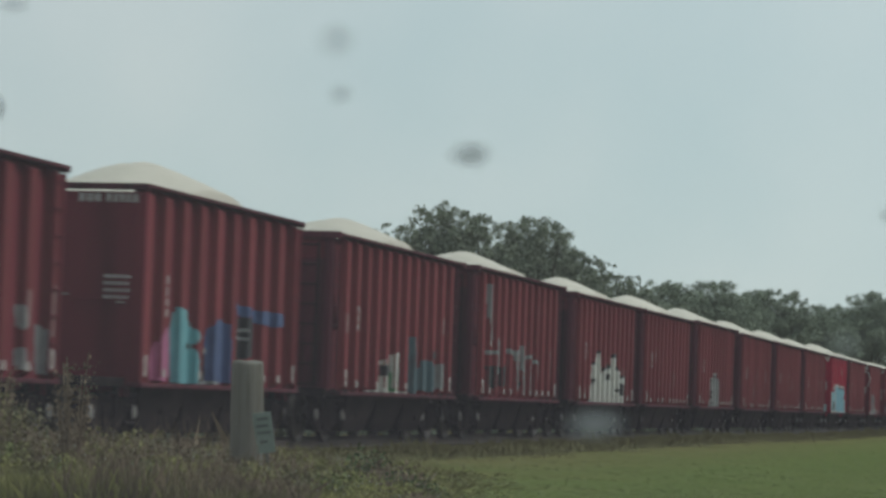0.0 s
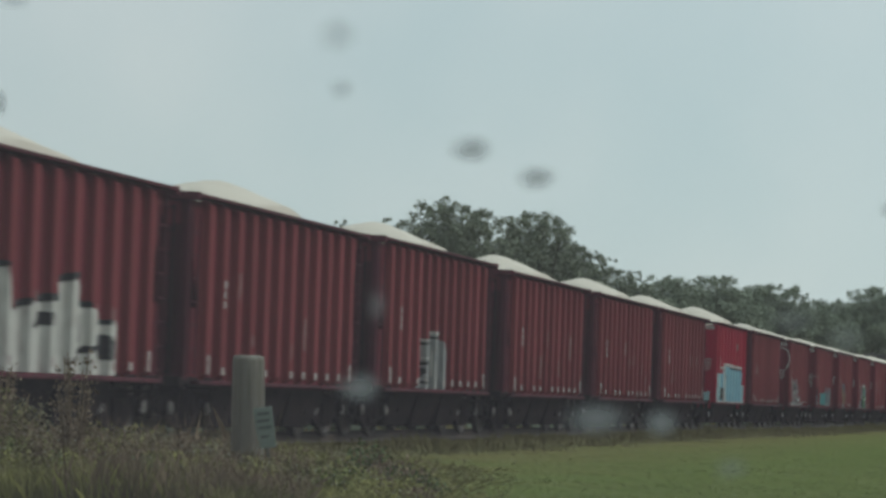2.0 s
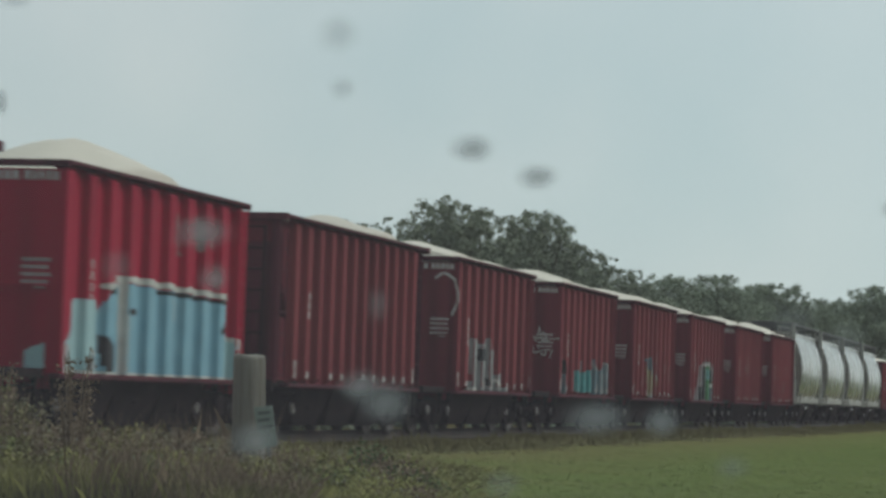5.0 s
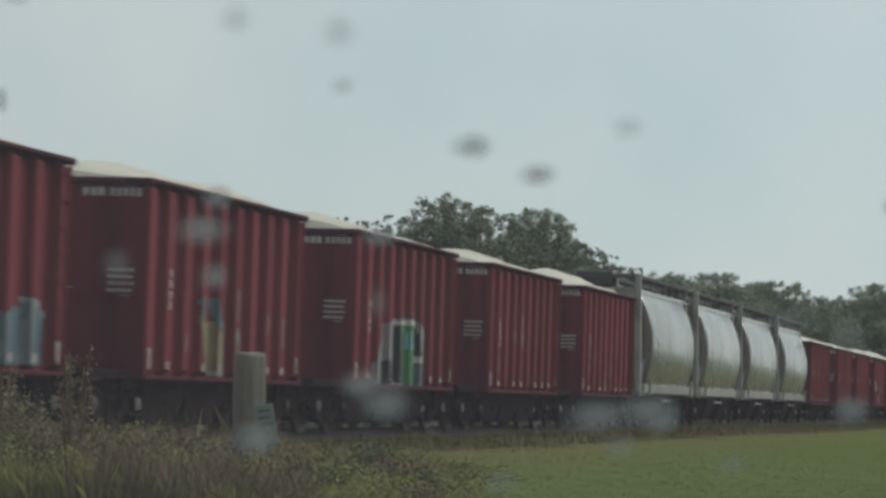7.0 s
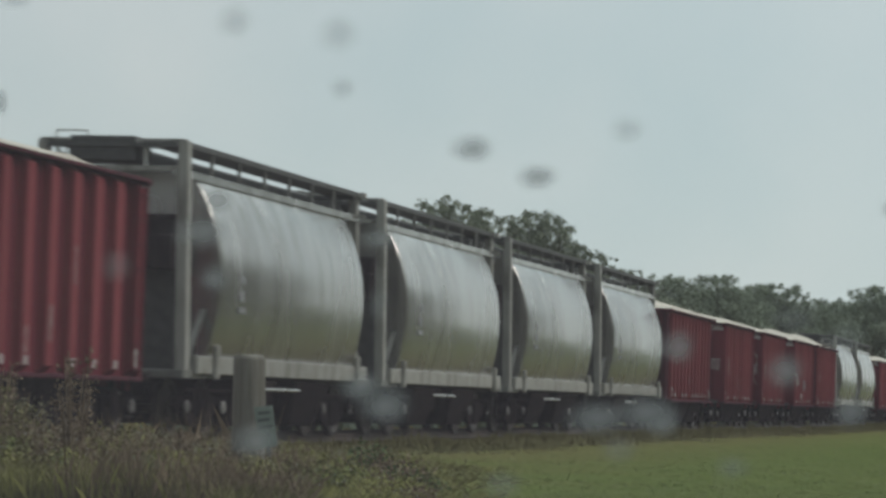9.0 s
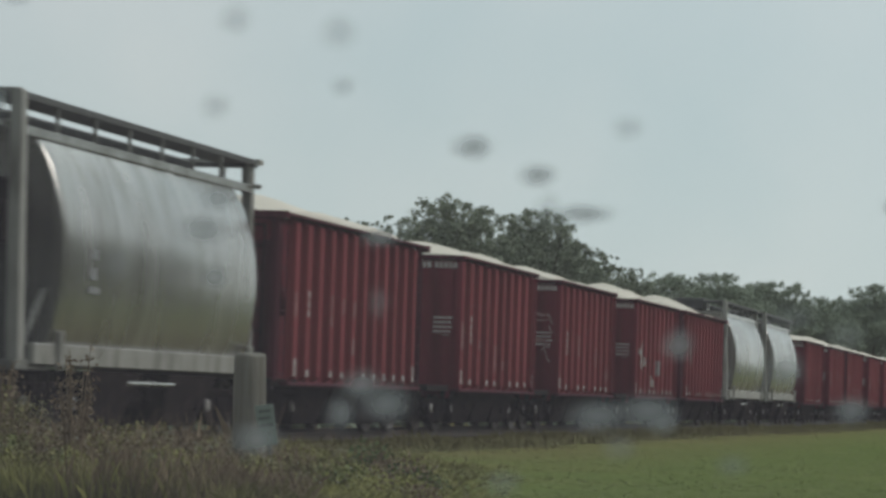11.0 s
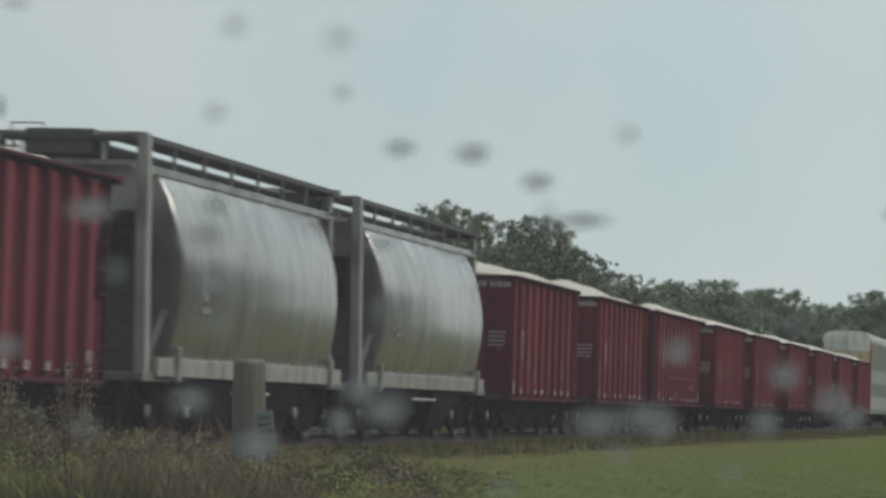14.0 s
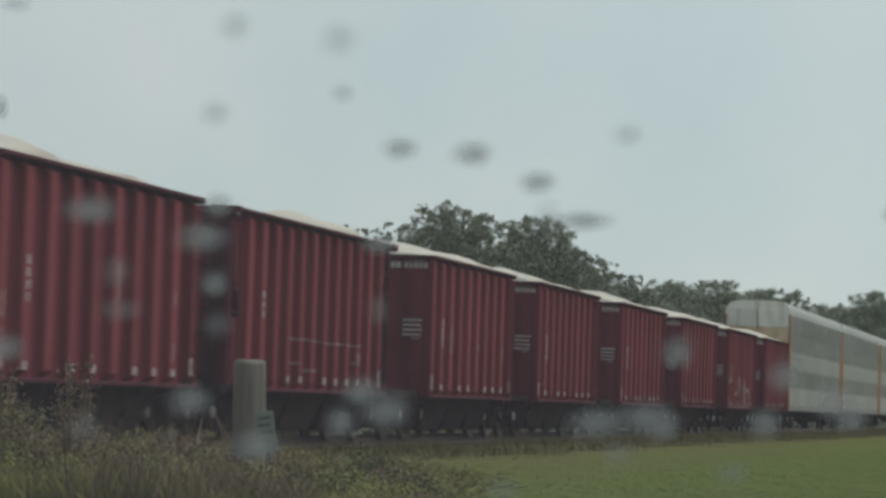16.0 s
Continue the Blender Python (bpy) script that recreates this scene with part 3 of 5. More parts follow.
def hopper_covered():
    car = thing("covered_hopper_car", "weathered silver covered hopper car with rounded sides", "hopper car", group="wagons of the train")
    half = [(1.28, 0.95), (1.38, 1.15), (1.47, 1.45), (1.54, 1.85), (1.575, 2.2), (1.58, 2.5), (1.555, 2.85), (1.50, 3.15), (1.41, 3.45), (1.29, 3.76), (1.16, 4.0), (1.02, 4.16), (0.72, 4.28), (0.36, 4.34)]
    ring = half + [(-x, z) for x, z in half[::-1]]
    bm = bmesh.new()
    stations = (-4.85, -4.7, 0.0, 4.7, 4.85)
    rings = [[bm.verts.new((x * k, y, 0.95 + (z - 0.95) * k2)) for x, z in ring] for y, k, k2 in zip(stations, (0.985, 1, 1, 1, 0.985), (0.99, 1, 1, 1, 0.99))]
    n = len(ring)
    for a, b in zip(rings, rings[1:]):
        for i in range(n):
            bm.faces.new((a[i], a[(i + 1) % n], b[(i + 1) % n], b[i]))
    bm.faces.new(rings[0][::-1])
    bm.faces.new(rings[-1])
    bmesh.ops.recalc_face_normals(bm, faces=bm.faces)
    me = finish(bm, "tank_body", SILVER)
    for p in me.polygons:
        p.use_smooth = abs(p.normal.y) < 0.5 and len(p.vertices) == 4
    part("tank_body", me, SILVER, car, "silver body with rounded sides and grimy streaks")
    for y in (-2.45, 0.0, 2.45):            # weld seams
        bm = bmesh.new()
        seam = [(x + 0.008 * (1 if x > 0 else -1), z) for x, z in ring]
        a = [bm.verts.new((x, y - 0.02, z)) for x, z in seam]
        b = [bm.verts.new((x, y + 0.02, z)) for x, z in seam]
        for i in range(n - 1):
            bm.faces.new((a[i], a[i + 1], b[i + 1], b[i]))
        part("weld_seam", bm, SILVER, car)
    for s in (-1, 1):
        part("side_sill", boxes((s * 1.36, s * 1.48, -5.6, 5.6, 0.86, 1.16)), POST, car, "dull silver side sill", bevel=0.015)
        part("roof_rail", boxes((s * 1.02, s * 1.12, -5.95, 5.95, 4.08, 4.22)), SILVER, car, bevel=0.012)
        part("walkway", boxes((s * 0.45, s * 1.08, -6.0, 6.0, 4.60, 4.64)), GRATING, car, "dark steel grating walkway", bevel=0.004)
        part("walkway_edge", boxes((s * 1.08, s * 1.13, -6.0, 6.0, 4.58, 4.68)), GRATING, car, bevel=0.004)
        for i in range(8):
            y = -5.6 + i * 1.6
            part("stanchion", boxes((s * 1.06, s * 1.11, y - 0.03, y + 0.03, 4.2, 4.6)), SILVER_DARK, car)
        # shade at the car's end is put into these two dark colours
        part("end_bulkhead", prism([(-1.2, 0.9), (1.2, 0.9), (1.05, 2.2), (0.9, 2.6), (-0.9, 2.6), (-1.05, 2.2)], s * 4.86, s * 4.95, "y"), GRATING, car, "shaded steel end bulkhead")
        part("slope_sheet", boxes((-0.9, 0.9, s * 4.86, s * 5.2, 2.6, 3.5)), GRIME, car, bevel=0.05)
        part("end_platform", boxes((-1.4, 1.4, s * 4.8, s * 6.1, 0.78, 0.92)), SILVER_DARK, car, bevel=0.01)
        part("crossover_board", boxes((-1.12, 1.12, s * 5.7, s * 6.05, 4.54, 4.60)), GRATING, car)
        reach = 1.30 if s < 0 else 1.08
        for x in (-reach, reach):
            part("corner_post", prism([(x - 0.10, 0.92), (x + 0.10, 0.92), (x * 0.93 + 0.09, 4.65), (x * 0.93 - 0.09, 4.65)], s * 5.79, s * 6.0, "y"), POST, car, "tall dull silver corner post", bevel=0.012)
            part("brace", prism([(s * 5.78, 1.0), (s * 5.80, 1.0), (s * 4.86, 1.95), (s * 4.82, 1.95)], x - 0.05, x + 0.05), SILVER_DARK, car)
        part("end_rail", boxes((-1.25, 1.25, s * 5.86, s * 5.94, 4.16, 4.24)), POST, car)
        part("end_rail", boxes((-1.25, 1.25, s * 5.79, s * 6.0, 4.58, 4.68)), POST, car)
        for x in (-0.55, 0.55):
            part("end_stanchion", boxes((x - 0.03, x + 0.03, s * 5.86, s * 5.94, 4.24, 4.54)), SILVER, car)
        ladder(car, -1.15, s * 6.02, 1.0, 4.5, SILVER_DARK, True)
        part("brake_box", boxes((0.55, 0.95, s * 5.22, s * 5.55, 2.55, 3.15)), GRIME, car, "dark brake gear box", bevel=0.04)
        part("jacking_pad", boxes((1.46, 1.56, s * 4.7 - 0.07, s * 4.7 + 0.07, 0.78, 1.35)), POST, car, bevel=0.02)
    part("hatch_trough", boxes((-0.3, 0.3, -5.0, 5.0, 4.32, 4.56)), GRATING, car, "long dark roof hatch", bevel=0.03)
    part("marking", boxes((1.582, 1.589, -3.75, -3.45, 2.42, 2.56), (1.580, 1.588, -3.75, -3.47, 2.12, 2.30)), GREY, car, "small faded grey stencilled marks")
    part("marking", boxes((1.572, 1.577, -3.75, -3.30, 1.92, 2.02)), GREY, car, "faded grey line of writing")
    part("center_sill", boxes((-0.25, 0.25, -5.9, 5.9, 0.45, 0.80)), GRIME, car, bevel=0.02)
    chutes(car, (-1.9, 1.9))
    under_gear(car, 5.5)
    part("discharge_pipe", rod(bmesh.new(), (1.36, -1.3, 0.64), (1.36, 1.0, 0.64), 0.035, sides=8), SILVER, car, "pale steel discharge pipe")
    part("hatch_cover", boxes((-0.75, 0.4, -6.02, -5.2, 4.30, 4.72)), GRATING, car, "dark roof hatch cover", bevel=0.03)
    part("grab_loop", rod(rod(rod(bmesh.new(), (-1.0, -5.95, 4.68), (-1.0, -5.95, 4.80), 0.015), (-1.0, -5.95, 4.80), (-0.45, -5.95, 4.80), 0.015), (-0.45, -5.95, 4.80), (-0.45, -5.95, 4.68), 0.015), POST, car)
    bogies(car, 4.3)
    couplers(car, 5.95, 5.95)
    return car


def autorack():
    car = thing("autorack_car", "tall pale galvanised car-carrying wagon with yellow end posts", "autorack car", group="wagons of the train")
    h, w, top = 13.1, 1.52, 5.47
    roof = [(-w, top - 0.35), (-w + 0.04, top - 0.12), (-w + 0.14, top + 0.08), (-w + 0.32, top + 0.22), (-0.75, top + 0.31), (0.75, top + 0.31), (w - 0.32, top + 0.22), (w - 0.14, top + 0.08), (w - 0.04, top - 0.12), (w, top - 0.35)]
    part("roof", prism(roof, -h, h, "y"), GALV, car, "rounded pale metal roof")
    bay = 2 * h / 10
    for s in (-1, 1):
        x0, x1 = s * (w - 0.06), s * (w - 0.02)
        for i in range(10):
            a = -h + i * bay + 0.02
            for k in range(5):
                z0 = 0.95 + k * 0.83
                bm = boxes((x0, x1, a, a + bay - 0.04, z0, z0 + 0.82))
                for r in range(3):
                    box(bm, x1, x1 + s * (0.02 if k % 2 else 0.035), a, a + bay - 0.04, z0 + 0.10 + r * 0.24, z0 + (0.16 if k % 2 else 0.20) + r * 0.24)
                part("side_panel", bm, GALV if k in (0, 2) else GALV_DARK, car)
        for i in range(11):
            y = -h + i * bay
            part("post", boxes((s * (w - 0.10), s * (w + 0.02 if i in (0, 10) else w - 0.01), y - (0.55 if i == 10 else 0.02) if i else y, y + (0.55 if i == 0 else 0.02) if i < 10 else y, 0.75, top - 0.34)),
                 RUST_POST if i in (0, 10) else GALV, car, "rusty orange corner post" if i in (0, 10) else "", bevel=0.01)
        part("side_sill", boxes((s * 1.30, s * w, -h, h, 0.70, 0.94)), SILVER_DARK, car, "dirty grey side sill", bevel=0.02)
        for e in (-1, 1):
            part("end_door", boxes((s * 0.02, s * (w - 0.1), e * h, e * (h + 0.08), 4.55, top - 0.05)), DOOR_WHITE, car, "off-white end door leaf", bevel=0.02)
            part("end_door_lower", boxes((s * 0.02, s * (w - 0.1), e * h, e * (h + 0.07), 0.95, 4.54)), RUST_YELLOW, car, "faded yellow lower end door leaf", bevel=0.02)
    for e in (-1, 1):
        part("roof_end", prism(roof, e * h, e * (h + 0.05), "y"), DOOR_WHITE, car)
    part("deck", boxes((-1.40, 1.40, -h, h, 0.80, 0.95)), GRIME, car)
    part("center_sill", boxes((-0.25, 0.25, -h, h, 0.45, 0.80)), GRIME, car, bevel=0.02)
    bogies(car, 9.5)
    couplers(car, h, h)
    return car


# ---- plants ----
def leaf_cloud(rng, centres, radii, per, size, squash=0.8, droop=0.0):
    """Many small four-cornered leaves on the shells of clumps, as arrays of points and faces."""
    pts = []
    for c, r in zip(centres, radii):
        k = max(6, int(per * r * r))
        d = rng.normal(size=(k, 3))
        d /= np.linalg.norm(d, axis=1)[:, None]
        pos = np.array(c) + d * (r * rng.uniform(0.25, 1.12, size=(k, 1))) * np.array((1, 1, squash))
        n = d + rng.normal(size=(k, 3)) * 0.7
        n /= np.linalg.norm(n, axis=1)[:, None]
        a = np.cross(n, rng.normal(size=(k, 3)))
        a /= np.linalg.norm(a, axis=1)[:, None]
        b = np.cross(n, a)
        s = size * rng.uniform(0.6, 1.4, size=(k, 1))
        pts.append(np.stack([pos - a * s, pos + b * s * 0.6, pos + a * s, pos - b * s * 0.6], axis=1))
    v = np.concatenate(pts).reshape(-1, 3)
    return v, np.arange(len(v)).reshape(-1, 4)


def mesh_of(name, v, f, mat):
    me = bpy.data.meshes.new(name)
    me.from_pydata(v.tolist(), [], f.tolist())
    me.materials.append(mat)
    return me


def tree(x, y, height, spread, seed, mat, leaf, per):
    """Tapered trunk with limbs; a crown of many leaf clumps, denser inside and ragged outside."""
    rng = np.random.default_rng(seed)
    t = thing("tree", "slender young tree with thin foliage" if spread < 1 else "dark green broadleaved tree with an uneven crown", "tree", pose(x, y, -0.05), "trees behind the railway")
    bm = bmesh.new()
    fork = height * 0.30
    lean = rng.normal(size=2) * 0.05 * spread
    rod(bm, (0, 0, 0), (lean[0], lean[1], fork), height * 0.026, height * 0.018, 9)
    rod(bm, (lean[0], lean[1], fork), (lean[0], lean[1], height * 0.92), height * 0.014, height * 0.003, 6)
    centres, radii = [], []
    mid = np.array((lean[0], lean[1], height * 0.64))
    half = np.array((spread, spread, height * 0.36))
    for i in range(8):
        a = i * 0.8 + rng.uniform(0, 0.6)
        tip = mid + half * np.array((0.7 * math.cos(a), 0.7 * math.sin(a), rng.uniform(-0.5, 0.6)))
        rod(bm, (lean[0], lean[1], fork * rng.uniform(0.8, 1.3)), tip, height * 0.010, height * 0.003, 6)
    for i in range(62):          # body of the crown
        d = rng.normal(size=3)
        d *= rng.uniform(0.1, 0.74) / np.linalg.norm(d)
        centres.append(mid + d * half)
        radii.append(spread * rng.uniform(0.26, 0.40))
    for i in range(150):         # ragged outer sprays
        d = rng.normal(size=3)
        d[2] = abs(d[2]) * 1.25 - 0.25
        d *= rng.uniform(0.74, 1.03) / np.linalg.norm(d)
        r = spread * rng.uniform(0.05, 0.16)
        c = mid + d * half
        c[2] = min(c[2], height - r * 0.8)
        centres.append(c)
        radii.append(r)
    part("trunk", bm, BARK, t, "grey-brown trunk with limbs")
    v, f = leaf_cloud(rng, centres, radii, per, leaf)
    part("crown", mesh_of("crown", v, f, mat), mat, t, "leafy crown with gaps")
    return t


TREES = [  # x, y, height, spread, kind of leaf
    (-31.9, 134.0, 9.0, 1.9, 0), (-30.8, 136.3, 10.3, 2.5, 0), (-30.0, 138.5, 9.8, 1.9, 0), (-29.4, 142.8, 9.8, 2.0, 0), (-28.4, 145.0, 10.2, 2.4, 0), (-27.8, 147.2, 9.9, 1.8, 0),
    (-27.7, 152.5, 9.0, 2.0, 0), (-27.3, 157.7, 8.6, 2.2, 0), (-27.2, 163.9, 8.3, 2.0, 0), (-27.6, 173.1, 7.9, 2.2, 0), (-31.0, 146.6, 9.0, 2.4, 0), (-40.3, 267.5, 12.5, 4, 1),
    (-38.5, 270.0, 12.4, 4, 1),]
TREES += [
    (-36.5, 273.5, 12.8, 4, 1), (-35.1, 279.0, 12.0, 4, 1), (-38.7, 329.4, 14.5, 4.5, 1), (-36.0, 330.0, 14.5, 4.5, 1), (-34.4, 340.7, 13.3, 4.5, 1), (-33.0, 351.3, 13.4, 4.5, 1),
    (-32.2, 372.0, 14.6, 4.5, 1), (-29.5, 372.5, 16.2, 5, 1), (-26.0, 383.6, 15.9, 5, 1), (-29.6, 112.0, 7.6, 0.9, 0), (-29.4, 114.1, 7.6, 0.9, 0), (-28.6, 114.3, 7.9, 0.7, 0),]
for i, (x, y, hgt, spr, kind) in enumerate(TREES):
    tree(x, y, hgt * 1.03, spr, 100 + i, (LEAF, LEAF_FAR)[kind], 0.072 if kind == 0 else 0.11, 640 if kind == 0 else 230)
rng = np.random.default_rng(3)
# unseen growth, made up to hide the bright background beneath the train
low_growth = []
for i in range(1500):
    y = 8 + 430 * rng.uniform() ** 1.3
    low_growth.append((rng.uniform(-28, -21.5), y, rng.uniform(0.3, 2.6)))
for i in range(500):
    low_growth.append((rng.uniform(-21.5, -19.6), 8 + 300 * rng.uniform() ** 1.5, rng.uniform(-0.3, 0.5)))
v, f = leaf_cloud(rng, low_growth, np.concatenate([rng.uniform(0.7, 1.3, size=1500), rng.uniform(0.35, 0.7, size=500)]), 60, 0.17)
tagged(new("undergrowth", mesh_of("undergrowth", v, f, LEAF)), "dark green undergrowth behind the railway", "bushes", kind="stuff")


wood = [(rng.uniform(15, 27), rng.uniform(-90, 170), rng.uniform(0.5, 12.5)) for i in range(900)]
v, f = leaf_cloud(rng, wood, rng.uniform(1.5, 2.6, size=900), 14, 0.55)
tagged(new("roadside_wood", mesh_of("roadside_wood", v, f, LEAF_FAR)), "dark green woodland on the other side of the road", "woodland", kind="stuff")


def blades(rng, n, y0, y1, wide, tall, lean, keep):
    """Single three-cornered blades of grass scattered over the meadow."""
    y = y0 * (y1 / y0) ** rng.uniform(size=n)
    x = -y * rng.uniform(0.03, 0.46, size=n)
    ok = keep(x, y, rng)
    x, y = x[ok], y[ok]
    k = len(x)
    a = rng.uniform(0, 6.28, size=k)
    w = wide * rng.uniform(0.5, 1.4, size=k)
    h = tall * rng.uniform(0.45, 1.3, size=k)
    base = np.stack([x, y, np.full(k, -0.06)], axis=1)
    side = np.stack([np.cos(a) * w, np.sin(a) * w, np.zeros(k)], axis=1)
    tip = base + np.stack([rng.normal(size=k) * lean, rng.normal(size=k) * lean, h], axis=1)
    v = np.stack([base - side, base + side, tip], axis=1).reshape(-1, 3)
    return v, np.arange(3 * k).reshape(-1, 3)


def clear(x, y):
    return x > TRACK_X + 1.95


rng = np.random.default_rng(5)
patch = lambda x, y: np.sin(x * 1.3 + 0.6 * y) * np.sin(y * 0.45 - 0.5 * x) + 0.6 * np.sin(x * 3.1) * np.sin(y * 1.7)
v, f = blades(rng, 110000, 20, 85, 0.012, 0.032, 0.17, lambda x, y, r: clear(x, y) & (r.uniform(size=len(x)) < np.interp(x, (-13.2, -9.5), (0.25, 1.0))))
tagged(new("grass", mesh_of("grass", v, f, GRASS)), "rough green meadow grass", "grass", kind="stuff")
v, f = blades(rng, 8000, 85, 420, 0.04, 0.036, 0.18, lambda x, y, r: clear(x, y) & (x > -13.6))
tagged(new("far_grass", mesh_of("far_grass", v, f, GRASS)), "rough green meadow grass along the railway", "grass", kind="stuff")
v, f = blades(rng, 70000, 22, 140, 0.012, 0.030, 0.14, lambda x, y, r: clear(x, y) & (r.uniform(size=len(x)) < np.interp(x, (-12.5, -9.5, -6), (0.7, 0.15, 0.02))))
tagged(new("dry_grass", mesh_of("dry_grass", v, f, DRY_GRASS)), "straw-coloured dry grass in patches", "grass", kind="stuff")

away = rng.uniform(size=30000) ** 1.3
verge = np.stack([TRACK_X + 1.7 + 4.2 * away, 28 * 11 ** rng.uniform(size=30000), np.full(30000, -0.10)], axis=1)
tall = (0.10 + 0.20 * (1 - away) ** 2) * (0.7 + 0.35 * patch(verge[:, 0] * 0.8, verge[:, 1] * 0.5)) * rng.uniform(0.4, 1.4, size=30000)
tip = verge + np.stack([rng.normal(size=30000) * 0.10, rng.normal(size=30000) * 0.10, tall], axis=1)
broad = np.stack([0.010 + 0.0002 * verge[:, 1], 0.006 * np.ones(30000), np.zeros(30000)], axis=1)
v = np.stack([verge - broad, verge + broad, tip], axis=1).reshape(-1, 3)
tagged(new("verge_grass", mesh_of("verge_grass", v, np.arange(len(v)).reshape(-1, 3), VERGE)), "dry brown grass fringing the ballast", "grass", kind="stuff")



def sward(rng, n, tall, thick, lean, keep):
    """Upright blades among the weeds, taller away from the road and thinning out over the meadow."""
    y, g = rng.uniform(22.5, 40, size=n), rng.uniform(0.20, 0.42, size=n)
    x = -y * g
    ok = clear(x, y) & (rng.uniform(size=n) < np.interp(g, (0.20, 0.225, 0.26, 0.30), (0.04, 0.25, 0.75, 1.0))) & keep(x, y)
    x, y, g = x[ok], y[ok], g[ok]
    k = len(x)
    h = tall * rng.uniform(0.35, 1.15, size=k) * np.interp(g, (0.20, 0.235, 0.28, 0.36, 0.40), (0.25, 0.55, 0.95, 1.1, 1.3)) * (0.8 + 0.3 * patch(x * 0.6, y * 0.6))
    a = rng.uniform(0, 6.28, size=k)
    base = np.stack([x, y, np.full(k, -0.06)], axis=1)
    side = np.stack([np.cos(a), np.sin(a), np.zeros(k)], axis=1) * thick
    bend = np.stack([rng.normal(size=k) * lean, rng.normal(size=k) * lean, np.zeros(k)], axis=1)
    mid = base + bend * 0.3 + np.stack([np.zeros(k), np.zeros(k), h * 0.6], axis=1)
    tip = base + bend + np.stack([np.zeros(k), np.zeros(k), h], axis=1)
    v = np.stack([base - side, base + side, mid + side * 0.8, tip, mid - side * 0.8], axis=1).reshape(-1, 3)
    return v, np.arange(5 * k).reshape(-1, 5)


v, f = sward(rng, 66000, 0.29, 0.006, 0.10, lambda x, y: patch(x, y) > -0.1)
tagged(new("rank_grass", mesh_of("rank_grass", v, f, HERB)), "rank olive grass among the weeds", "grass", kind="stuff")
v, f = sward(rng, 50000, 0.31, 0.006, 0.12, lambda x, y: patch(x, y) < 0.35)
tagged(new("coarse_grass", mesh_of("coarse_grass", v, f, WEED_LEAF)), "coarse yellow-green grass among the weeds", "grass", kind="stuff")
for herb_name, herb_mat, herb_label, count, tall in (("dock_patches", DOCK, "dark green dock leaves in low patches", 36, 0.20), ("herb_patches", HERB, "yellow-green meadow herbs in low patches", 170, 0.26),
                                                     ("withered_patches", WEED_BROWN, "withered brown herbs in low patches", 70, 0.30)):
    gy, gg = 25 * 1.36 ** rng.uniform(size=count), rng.uniform(0.228, 0.42, size=count)
    top = tall * np.interp(gg, (0.18, 0.22, 0.27, 0.33), (0.1, 0.5, 0.9, 1.2)) * rng.uniform(0.1, 1.0, size=count)
    ok = clear(-gy * gg, gy)
    v, f = leaf_cloud(rng, np.stack([-gy * gg, gy, top - 0.05], axis=1)[ok], rng.uniform(0.12, 0.28, size=count)[ok], 7500, 0.016)
    tagged(new(herb_name, mesh_of(herb_name, v, f, herb_mat)), herb_label, "weeds", kind="stuff")
v, f = sward(rng, 42000, 0.46, 0.005, 0.14, lambda x, y: (patch(x * 0.7, y * 0.7) > -0.2) & (x < -0.275 * y))
tagged(new("dead_grass", mesh_of("dead_grass", v, f, WEED_BROWN)), "dead brown grass stalks among the weeds", "grass", kind="stuff")
fy, fg = rng.uniform(24, 36, size=420), rng.uniform(0.225, 0.40, size=420)
fz = np.interp(fg, (0.225, 0.25, 0.30, 0.40), (0.05, 0.16, 0.28, 0.40)) * rng.uniform(0.6, 1.3, size=420)
ok = clear(-fy * fg, fy)
v, f = leaf_cloud(rng, np.stack([-fy * fg, fy, fz], axis=1)[ok], np.full(int(ok.sum()), 0.010), 60000, 0.007)
tagged(new("small_flowers", mesh_of("small_flowers", v, f, FLOWER)), "tiny pale flowers scattered among the weeds", "flowers", kind="stuff")
v, f = sward(rng, 3200, 0.80, 0.004, 0.20, lambda x, y: (y > 27) & (x < -0.288 * y) & (x > -0.365 * y))
tagged(new("tall_dead_grass", mesh_of("tall_dead_grass", v, f, WEED_BROWN)), "sparse tall dead grass stalks", "grass", kind="stuff")


